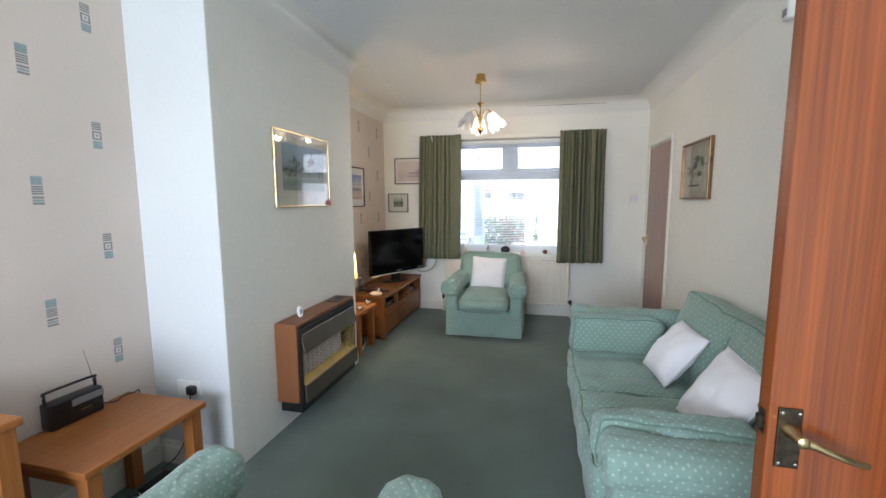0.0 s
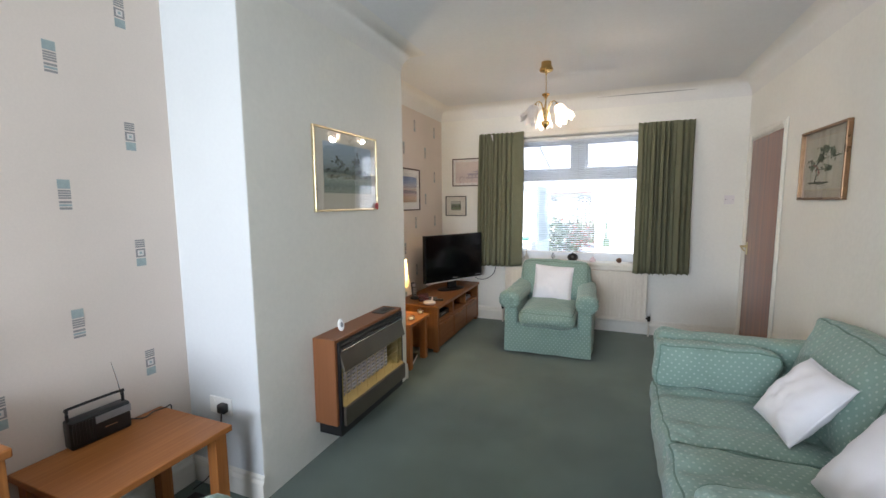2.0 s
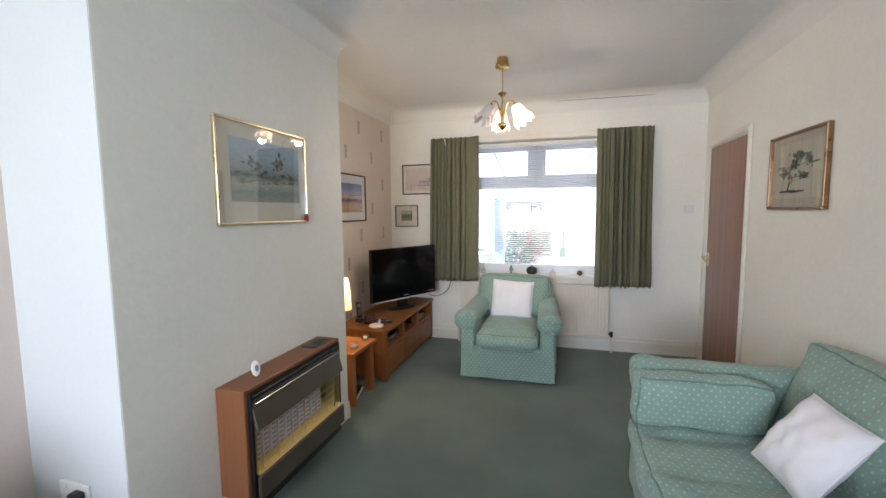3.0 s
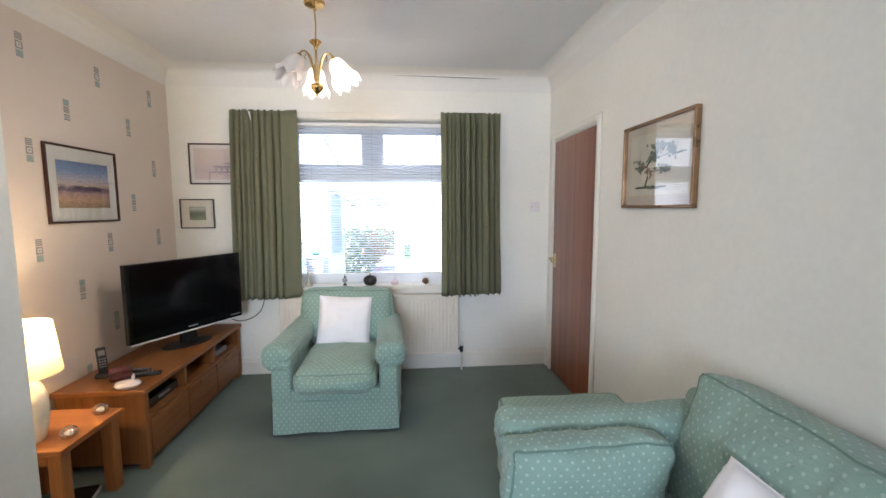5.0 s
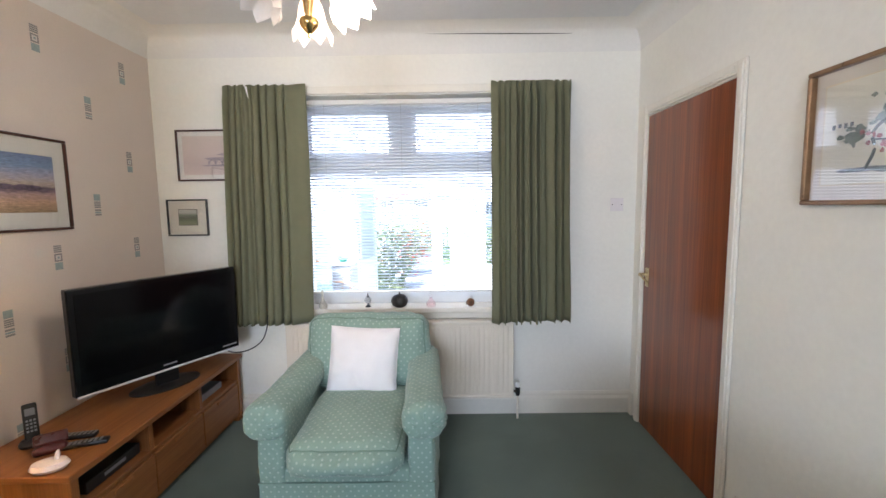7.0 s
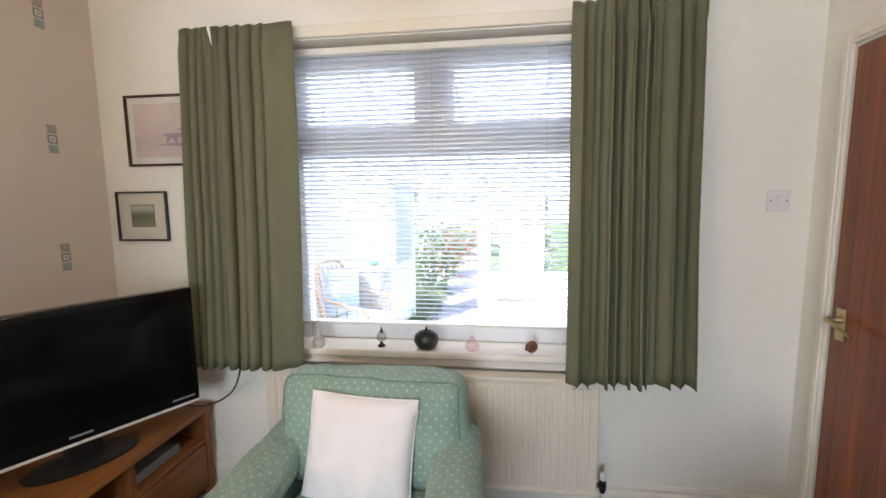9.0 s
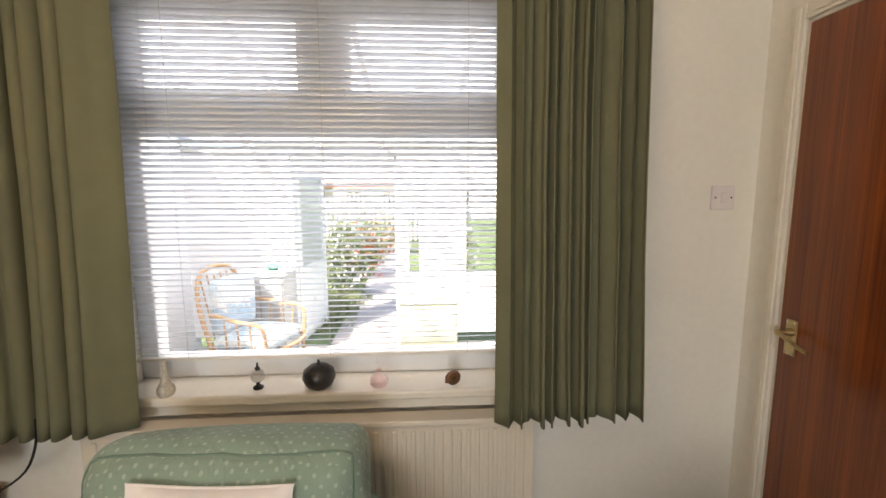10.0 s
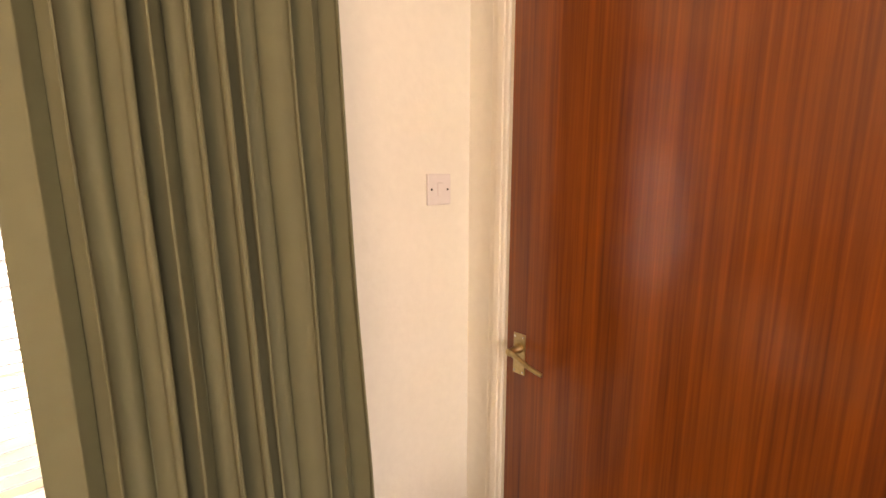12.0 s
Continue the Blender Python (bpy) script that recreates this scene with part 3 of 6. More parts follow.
door_frame("door_frame_1", 4.09, 4.912, 2.018)
flush_door("door_1", (1.384, 4.118), 90, 0.770, 1.985, "closed flush red-brown sapele veneered door with brass lever handle", (1,))
door_frame("door_frame_2", -0.14, 0.64, 2.0)
flush_door("door_2", (1.385, 0.725), 180, 0.765, 1.985, "open flush red-brown sapele veneered door standing into the room", (1, -1), 0.034, M_PATINA, "dark tarnished brass back plate")


# ---- window ----
def pane(name, lo, hi, parent, m=None):
    ob = part(name, box(lo, hi, 0, 1, m), M_GLASS, parent, "clear glass pane")
    ob.visible_shadow = False
    return ob


win = empty("window_1", ((WX0 + WX1) / 2, YW + 0.13, WZ0), 0, "white double-glazed window with two top lights over one wide pane", "window", "", "structure")
hw, wh = (WX1 - WX0) / 2, WZ1 - WZ0
FR = 0.07
for nm, lo, hi in (("frame_side", (-hw, 0, 0), (-hw + FR, 0.07, wh)), ("frame_side", (hw - FR, 0, 0), (hw, 0.07, wh)), ("frame_bottom", (-hw + FR, 0, 0), (hw - FR, 0.07, 0.085)), ("frame_head", (-hw + FR, 0, wh - FR), (hw - FR, 0.07, wh)),
                   ("transom", (-hw + FR, 0, 0.925), (hw - FR, 0.07, 1.045)), ("mullion", (-0.07, 0, 1.045), (0.07, 0.07, wh - FR))):
    part(nm, box(lo, hi, 0.008, 2), M_UPVC, win)
for s in (-1, 1):
    x0, x1 = sorted((s * 0.072, s * (hw - FR - 0.002)))
    for lo, hi in (((x0, 0.012, 1.047), (x1, 0.058, 1.072)), ((x0, 0.012, wh - FR - 0.027), (x1, 0.058, wh - FR - 0.002)), ((x0, 0.012, 1.072), (x0 + 0.025, 0.058, wh - FR - 0.027)), ((x1 - 0.025, 0.012, 1.072), (x1, 0.058, wh - FR - 0.027))):
        part("sash_rail", box(lo, hi, 0.004, 1), M_UPVC, win)
    pane("pane", (x0 + 0.02, 0.030, 1.07), (x1 - 0.02, 0.036, wh - FR - 0.022), win)
pane("pane", (-hw + FR, 0.030, 0.085), (hw - FR, 0.036, 0.925), win)
part("sill", box((-hw + 0.001, -0.175, -0.032), (hw - 0.001, 0.002, 0.004), 0.010, 3), M_TRIM, win, "cream painted window sill")
part("sill_moulding", box((-hw - 0.01, -0.150, -0.075), (hw + 0.01, -0.128, -0.032), 0.006, 2), M_TRIM, win, "cream painted moulding below the sill")
part("curtain_batten", box((-hw - 0.36, -0.152, wh + 0.005), (hw + 0.36, -0.131, wh + 0.055), 0.003), M_TRIM, win, "cream painted curtain batten")

# venetian blind
bl = empty("venetian_blind", ((WX0 + WX1) / 2, YW + 0.085, WZ0), 0, "lowered white slatted venetian blind with open slats in the window", "blind")
part("head_rail", box((-hw + 0.012, -0.018, wh - 0.042), (hw - 0.012, 0.014, wh - 0.012), 0.003), M_WHITEPL, bl)
SLAT_Z0, SLATS = 0.115, 59
bm = bmesh.new()
rows = []
for k in range(6):
    u = k / 5 * 2 - 1
    rows.append([bm.verts.new((sx * (hw - 0.016), u * 0.0125, 0.0022 * (1 - u * u))) for sx in (-1, 1)])
for a, b in zip(rows, rows[1:]):
    bm.faces.new((a[0], a[1], b[1], b[0]))
bm.normal_update()
bmesh.ops.solidify(bm, geom=bm.faces[:], thickness=0.0006)
slat = part("slat", bm, M_SLAT, bl)
slat.matrix_basis = pose(0, 0, SLAT_Z0, -24)
for k in range(1, SLATS):
    o = slat.copy()
    scene.collection.objects.link(o)
    o.parent = bl
    o.matrix_basis = pose(random.uniform(-0.001, 0.001), 0, SLAT_Z0 + k * 0.0215, -24 + random.uniform(-0.7, 0.7), random.uniform(-0.03, 0.03))
part("bottom_rail", box((-hw + 0.014, -0.013, 0.090), (hw - 0.014, 0.013, 0.102), 0.003), M_WHITEPL, bl)
for x in (-0.52, 0.0, 0.52):
    part("ladder_cord", tube([(x, -0.014, 0.10), (x, -0.014, wh - 0.03)], 0.0009, 5), M_WHITECABLE, bl)
part("tilt_wand", tube([(-0.58, -0.03, wh - 0.03), (-0.585, -0.032, 0.75)], 0.0035, 6), M_GLASS, bl)


# ---- curtains ----
def curtain(name, x0, x1, y, z0, z1, pleats, seed, label, inner=1, bulge=0.08):
    """A short pleated curtain. pleats: (share of the width from the inner edge, folds in it, depth of fold)."""
    rnd = random.Random(seed)
    n, rows = 420, 30
    marks, folds, depths = [0.0], [0.0], []
    for share, k, depth in pleats:
        marks.append(marks[-1] + share)
        folds.append(folds[-1] + k)
        depths.append(depth)
    mids = [(a + b) / 2 for a, b in zip(marks, marks[1:])]
    jitter = [rnd.uniform(-0.34, 0.34) for _ in range(40)]
    heft = [rnd.uniform(0.65, 1.35) for _ in range(40)]
    lean = [rnd.uniform(-1, 1) for _ in range(40)]
    c = empty(name, ((x0 + x1) / 2, y, z0), 0, label, "curtain", "curtains at the window")
    bm = bmesh.new()
    grid = []
    for j in range(rows + 1):
        v = j / rows
        row = []
        for i in range(n + 1):
            u = i / n
            e = u if inner < 0 else 1 - u
            ph = float(np.interp(e, marks, folds))
            k = int(ph)
            ph += jitter[k % 40] * math.sin(math.pi * (ph - k)) ** 2 + 0.05 * noise.noise(Vector((e * 7, v * 1.3, seed)))
            depth = float(np.interp(e, mids, depths)) * heft[k % 40] * (1 + 0.25 * noise.noise(Vector((k * 3.1, v * 1.1, seed + 2)))) * (0.80 + 0.12 * (1 - v) ** 0.6)
            if v > 0.955:
                depth *= 0.5
            # a rounded front and a narrow dark gap behind each fold
            f = math.cos(2 * math.pi * ph)
            fold = 1 - abs(math.sin(math.pi * ph)) ** 0.8
            yy = -bulge * (1 - v) ** 1.3 + depth * (2.0 * fold - 1.0) + 0.005 * noise.noise(Vector((u * 9, v * 2.5, seed)))
            flare = 1 + 0.02 * (1 - v)
            xx = (u - 0.5) * (x1 - x0) * flare + 0.30 * depth * math.sin(2 * math.pi * ph) + 0.006 * lean[k % 40] * math.sin(math.pi * v) + 0.004 * noise.noise(Vector((u * 5, v * 4, seed + 5)))
            zz = v * (z1 - z0) + 0.005 * f * (1 - v) ** 6 + 0.016 * (u - 0.5) * (1 - v) + (0.007 * f if j == rows else 0)
            row.append(bm.verts.new((xx, yy, zz)))
        grid.append(row)
    for a, b in zip(grid, grid[1:]):
        for i in range(n):
            bm.faces.new((a[i], a[i + 1], b[i + 1], b[i]))
    cloth = part("cloth", bm, M_CURTAIN, c, "", grain=2, smooth=True)
    md = cloth.modifiers.new("thickness", "SOLIDIFY")
    md.thickness = 0.0025
    part("heading_tape", box((-(x1 - x0) / 2 + 0.01, 0.024, z1 - z0 - 0.07), ((x1 - x0) / 2 - 0.01, 0.030, z1 - z0 - 0.01)), M_CURTAIN, c)
    for k in range(9):
        x = (k / 8 - 0.5) * (x1 - x0 - 0.05)
        part("curtain_hook", tube([(x, 0.030, z1 - z0 - 0.05), (x, 0.038, z1 - z0 - 0.02), (x, 0.038, z1 - z0 - 0.005)], 0.002, 5), M_WHITEPL, c)
    return c


left_curtain = curtain("curtain", -1.345, -0.815, 4.985, 0.695, 2.245, ((0.22, 0.6, 0.014), (0.16, 1.5, 0.030), (0.30, 3, 0.030), (0.32, 3.5, 0.026)), 3, "olive green pleated cotton curtain drawn to the window's side", 1, 0.065)
curtain("curtain", 0.375, 0.890, 4.985, 0.690, 2.245, ((0.25, 2.0, 0.017), (0.37, 4.5, 0.036), (0.20, 1.5, 0.024), (0.18, 2, 0.026)), 8, "olive green pleated cotton curtain hanging beside the door", -1)

bm = bmesh.new()
vs = [bm.verts.new(p) for p in ((-0.108, -0.036, 1.535), (-0.092, -0.036, 1.530), (-0.084, -0.040, 1.455), (-0.090, -0.040, 1.470))]
bm.faces.new(vs)
bm.normal_update()
bmesh.ops.solidify(bm, geom=bm.faces[:], thickness=0.002)
part("lining_tuck", bm, M_WHITECLOTH, left_curtain, "white lining showing at the heading")

# ---- radiator ----
rad = empty("radiator", (-0.245, 4.945, 0.165), 0, "cream enamelled steel panel radiator under the window", "radiator")
bm = bmesh.new()
RW, RH = 1.53, 0.52
n = 46
add_box(bm, (-RW / 2, -0.004, 0), (RW / 2, 0.02, RH), 0.006, 2)
body = part("panel", bm, M_RAD, rad)
flute = part("flute", box((-0.009, -0.010, 0.03), (0.009, -0.0035, RH - 0.03), 0.003, 1), M_RAD, body)
for k in range(n):
    o = flute if k == 0 else flute.copy()
    if k:
        scene.collection.objects.link(o)
    o.parent = body
    o.location = (-RW / 2 + 0.03 + (RW - 0.06) * (k + 0.5) / n, 0, 0)
part("top_edge", box((-RW / 2, -0.012, RH - 0.012), (RW / 2, 0.06, RH + 0.008), 0.004, 2), M_RAD, rad)
part("bottom_edge", box((-RW / 2, -0.012, -0.006), (RW / 2, 0.02, 0.012), 0.004, 2), M_RAD, rad)
for s in (-1, 1):
    part("bracket", box((s * 0.5 - 0.02, 0.02, 0.05), (s * 0.5 + 0.02, 0.104, RH - 0.05)), M_RAD, rad)
for s_, cap in ((1, M_WHITEPL), (-1, M_BLACK)):
    x = s_ * (RW / 2 + 0.03)
    part("pipe", tube([(x, 0.02, -0.164), (x, 0.02, 0.0)], 0.0075, 8), M_RAD, rad, "cream painted pipe")
    valve = part("valve", lathe([(0.012, -0.03), (0.016, -0.015), (0.016, 0.02), (0.012, 0.03)], 14, Matrix.Translation((x, 0.02, 0.03))), M_BLACK, rad, "dark valve body")
    part("valve_cap", lathe([(0.013, 0.03), (0.014, 0.055), (0.009, 0.063)], 14, Matrix.Translation((x, 0.02, 0.03))), cap, valve, "plastic valve cap")
    part("tail", tube([(s_ * RW / 2, 0.02, 0.03), (x, 0.02, 0.03)], 0.010, 8), M_PATINA, rad)


# ---- armchairs and sofa ----
def arm_roll(length, rx, rz, seed, drop=0.03):
    """A padded arm along y: flattened round section, lower towards its gathered, overhanging front at y 0."""
    bm = bmesh.new()
    n, rows = 60, 20
    rings = []
    stations = [(-0.052, 0.30), (-0.052, 0.55), (-0.046, 0.76), (-0.034, 0.90), (-0.016, 0.98)] + [(length * (j / rows), 1.0) for j in range(rows + 1)]
    for y, q in stations:
        t = max(0.0, y / length)
        near = max(0.0, 1 - max(y, 0) / 0.16)
        ring = []
        for k in range(n):
            a = 2 * math.pi * k / n
            ca, sa = math.cos(a), math.sin(a)
            sq = (abs(ca) ** 2.7 + abs(sa) ** 2.7) ** (-1 / 2.7)
            pleat = noise.noise(Vector((ca * 5.5 + seed, sa * 5.5, 0.3)))
            rr = sq * q * (1 + 0.10 * near) * (1 + 0.11 * pleat * near * (0.4 + 0.6 * q))
            w = noise.noise(Vector((ca * 2 + seed, sa * 2, y * 6))) * 0.007 + noise.noise(Vector((ca * 4 + seed, sa * 4, y * 14 + 3))) * 0.003
            bow = 0.006 * math.sin(math.pi * t)
            ring.append(bm.verts.new((ca * (rx * rr + w), y + 0.014 * pleat * near * (1 - q * 0.4), sa * (rz * rr + w) - drop * (1 - t) ** 1.5 - bow - (0.012 * (1 - q)))))
        rings.append(ring)
    for a, b in zip(rings, rings[1:]):
        for k in range(n):
            bm.faces.new((a[k], a[(k + 1) % n], b[(k + 1) % n], b[k]))
    bm.faces.new(list(reversed(rings[0])))
    bm.faces.new(rings[-1])
    bmesh.ops.recalc_face_normals(bm, faces=bm.faces[:])
    return bm


def shifted(bm, m):
    bmesh.ops.transform(bm, matrix=m, verts=bm.verts[:])
    return bm


def skirt_cloth(x0, x1, y0, y1, z0, z1, seed):
    """A loose valance round a seat's foot, with slight waves."""
    bm = bmesh.new()
    cor = [(x0, y1), (x0, y0), (x1, y0), (x1, y1)]
    line = []
    for (ax, ay), (bx, by) in zip(cor, cor[1:]):
        n = 26
        for i in range(n):
            t = i / n
            line.append((ax + (bx - ax) * t, ay + (by - ay) * t, (by - ay, ax - bx)))
    line.append((*cor[-1], (1, 0)))
    rows = []
    for j in range(5):
        v = j / 4
        row = []
        for x, y, (nx, ny) in line:
            L = math.hypot(nx, ny) or 1
            w = (1 - v) * (0.010 + 0.018 * noise.noise(Vector((x * 6, y * 6, seed))))
            row.append(bm.verts.new((x + nx / L * w, y + ny / L * w, z0 + v * (z1 - z0) + 0.012 * (1 - v) * noise.noise(Vector((x * 4, y * 4, seed + 4))))))
        rows.append(row)
    for a, b in zip(rows, rows[1:]):
        for i in range(len(a) - 1):
            bm.faces.new((a[i], a[i + 1], b[i + 1], b[i]))
    bm.normal_update()
    bmesh.ops.solidify(bm, geom=bm.faces[:], thickness=0.004)
    bmesh.ops.recalc_face_normals(bm, faces=bm.faces[:])
    return bm


def armchair(place, rz, label, slump=0.0, back_set=0.0):
    """Faces -y; the base's front is at y 0."""
    c = empty("armchair", place, rz, label, "armchair", "green dotted three-piece suite")
    part("base", soft_box((-0.385, 0.012, 0.03), (0.385, 0.80, 0.30), 0.03, (0.0, 0.005, 0), 0.004, 12, 1), M_SOFA, c, smooth=True)
    part("skirt", skirt_cloth(-0.393, 0.393, 0.0, 0.82, 0.022, 0.225, 1.0), M_SOFA, c, "gathered cloth valance", smooth=True)
    part("skirt_piping", tube([(-0.395, 0.80, 0.226), (-0.395, -0.001, 0.226), (0.395, -0.001, 0.226), (0.395, 0.80, 0.226)], 0.0045, 6), M_SOFA, c)
    shape = ((-0.262, -0.085 + back_set, 0.285), (0.262, 0.60, 0.440), 0.072, (0.0, 0.045, 0.040), 0.010, 24, 2)
    part("seat_cushion", soft_box(*shape), M_SOFA, c, smooth=True)
    part("seat_piping", soft_piping(2, 1, *shape, wire=0.0035), M_PIPING, c)
    lean = Matrix.Translation((0, 0.60, 0.42 - slump)) @ pose(0, 0, 0, -13 - 60 * slump)
    part("back_frame", soft_box((-0.35, 0.66, 0.05), (0.35, 0.84, 0.78 - slump), 0.06, (0, 0.01, 0.02), 0.003, 10, 3), M_SOFA, c, smooth=True)
    shape = ((-0.348, -0.09, 0.0), (0.348, 0.11, 0.402), 0.062, (0.008, 0.050, 0.018), 0.014, 28, 4, lean)
    part("back_cushion", soft_box(*shape), M_SOFA, c, smooth=True)
    part("back_piping", soft_piping(1, -1, *shape, wire=0.004), M_PIPING, c)
    part("back_piping", soft_piping(1, 1, *shape, wire=0.004), M_PIPING, c)
    for s in (-1, 1):
        panel = soft_box((s * 0.338 - 0.062, 0.006, 0.05), (s * 0.338 + 0.062, 0.72, 0.52), 0.022, (0.01, 0.006, 0), 0.005, 14, 6 + s)
        part("arm", joined(shifted(arm_roll(0.68, 0.090, 0.078, 5 + s), pose(s * 0.352, 0.02, 0.548, 0, 0, s * 3)), panel), M_SOFA, c, smooth=True)
    return c


def scatter_cushion(name, m, w, h, d, seed, label):
    ob = part(name, pillow(w, h, d, seed), M_WHITECLOTH, None, smooth=True)
    ob.matrix_world = m
    tagged(ob, label, "cushion", "white scatter cushions")
    rim = [(u * w / 2 * (1 - 0.045 * (1 - v * v)) if abs(u) == 1 else u * w / 2, 0, v * h / 2 if abs(u) == 1 else v * h / 2 * (1 - 0.045 * (1 - u * u)))
           for u, v in [(-1 + 2 * i / 10, -1) for i in range(10)] + [(1, -1 + 2 * i / 10) for i in range(10)] + [(1 - 2 * i / 10, 1) for i in range(10)] + [(-1, 1 - 2 * i / 10) for i in range(11)]]
    part("piping", tube(rim, 0.0045, 6), M_WHITECLOTH, ob)
    return ob


armchair((-0.385, 3.985, 0), 0, "pale green dotted armchair with rolled arms facing the room")
scatter_cushion("scatter_cushion", pose(-0.395, 4.485, 0.600, -15, 3), 0.385, 0.375, 0.13, 1, "plain white square cushion on the armchair by the window")
armchair((-0.53, 0.935, 0), 180, "pale green dotted armchair facing the window, beside the sideboard", 0.08, 0.10)


def sofa(place, label):
    """Stands with its back to +x; the seat's front at x 0, y from 0 to 1.72."""
    s = empty("sofa", place, 0, label, "sofa", "green dotted three-piece suite")
    LY = 1.72
    part("base", soft_box((0.035, 0.06, 0.03), (0.90, LY - 0.06, 0.32), 0.03, (0.005, 0, 0), 0.003, 12, 11), M_SOFA, s, smooth=True)
    bm = skirt_cloth(-LY / 2 + 0.04, LY / 2 - 0.04, 0.0, 0.86, 0.012, 0.31, 7.0)
    part("skirt", shifted(bm, Matrix.Translation((0.03, LY / 2, 0)) @ pose(0, 0, 0, 0, 0, -90)), M_SOFA, s, "gathered cloth valance", smooth=True)
    for k in range(2):
        y0 = 0.17 + k * 0.69
        shape = ((-0.005, y0, 0.27), (0.66, y0 + 0.69, 0.420), 0.036, (0.028, 0.0, 0.018), 0.014, 38, 12 + k)
        part("seat_cushion", soft_box(*shape, quilt=(2, 1, 1, (-0.36, 0.36), 0.011)), M_SOFA, s, smooth=True)
        part("seat_piping", soft_piping(2, 1, *shape), M_PIPING, s)
        lean = Matrix.Translation((0.62, y0, 0.42)) @ pose(0, 0, 0, 0, 17)
        shape = ((-0.02, 0.0, -0.02), (0.19, 0.70, 0.458), 0.034, (0.050, 0.0, 0.012), 0.013, 38, 14 + k, lean)
        part("back_cushion", soft_box(*shape, (0, -1, 1, (-0.36, 0.36), 0.010)), M_SOFA, s, smooth=True)
        part("back_piping", soft_piping(0, 1, *shape), M_PIPING, s)
        part("front_piping", soft_piping(0, -1, *shape), M_PIPING, s)
    part("back_frame", soft_box((0.74, 0.05, 0.05), (0.92, LY - 0.05, 0.76), 0.05, (0.01, 0, 0.02), 0.004, 12, 17), M_SOFA, s, smooth=True)
    for k, y0 in enumerate((0.0, LY - 0.17)):
        top = 0.612 if k == 0 else 0.695
        panel = soft_box((0.045, y0 + 0.012, 0.05), (0.80, y0 + 0.158, top - 0.09), 0.03, (0.01, 0.006, 0), 0.006, 18, 18 + k)
        roll = shifted(arm_roll(0.76, 0.092, 0.082, 24 + 3 * k, 0.006), Matrix.Translation((0.06, y0 + 0.085, top - 0.082)) @ pose(0, 0, 0, 0, 0, -90))
        part("arm", joined(roll, panel), M_SOFA, s, smooth=True)
        yy = y0 + 0.17 if k == 0 else y0 - 0.13
        shape = ((0.0, yy, 0.425), (0.56, yy + 0.13, 0.620 if k == 0 else 0.668), 0.034, (0.010, 0.022, 0.012), 0.016, 26, 21 + k)
        cushion = part("arm_cushion", soft_box(*shape), M_SOFA, s, smooth=True)
        for side in (-1, 1):
            part("cushion_piping", soft_piping(1, side, *shape), M_PIPING, cushion)
    return s


sofa((0.405, 1.215, 0), "pale green dotted two-seat sofa with loose cushions along the wall")

# square footstool in the same cloth, between the sofa and the door
fs = empty("footstool", (0.90, 3.26, 0), 0, "square pale green upholstered footstool beside the sofa", "footstool", "green dotted three-piece suite")
part("base", soft_box((-0.315, -0.28, 0.03), (0.315, 0.275, 0.27), 0.025, (0, 0, 0), 0.003, 10, 61), M_SOFA, fs, smooth=True)
shape = ((-0.335, -0.29, 0.25), (0.335, 0.29, 0.420), 0.032, (0.006, 0.006, 0.006), 0.004, 16, 62)
pad = part("pad", soft_box(*shape), M_SOFA, fs, smooth=True)
part("pad_piping", soft_piping(2, 1, *shape), M_PIPING, pad)
part("skirt", skirt_cloth(-0.325, 0.325, -0.285, 0.285, 0.012, 0.24, 9.0), M_SOFA, fs, "gathered cloth valance", smooth=True)


def leaning(centre, along, up):
    """A cushion's pose from its middle, the way of its lower edge and the way up its face."""
    x = Vector(along).normalized()
    y = Vector(up).cross(x).normalized()
    z = x.cross(y)
    return Matrix.Translation(centre) @ Matrix((x, y, z)).transposed().to_4x4()


scatter_cushion("scatter_cushion", leaning((0.930, 2.30, 0.585), (0.13, -0.98, -0.06), (0.586, 0.07, 0.80)), 0.305, 0.335, 0.125, 2, "plain white square cushion leaning on the sofa's back")
scatter_cushion("scatter_cushion", leaning((0.965, 1.74, 0.585), (0.04, -0.34, -0.03), (0.16, 0.09, 0.29)), 0.36, 0.38, 0.13, 3, "plain white square cushion near the sofa's arm")


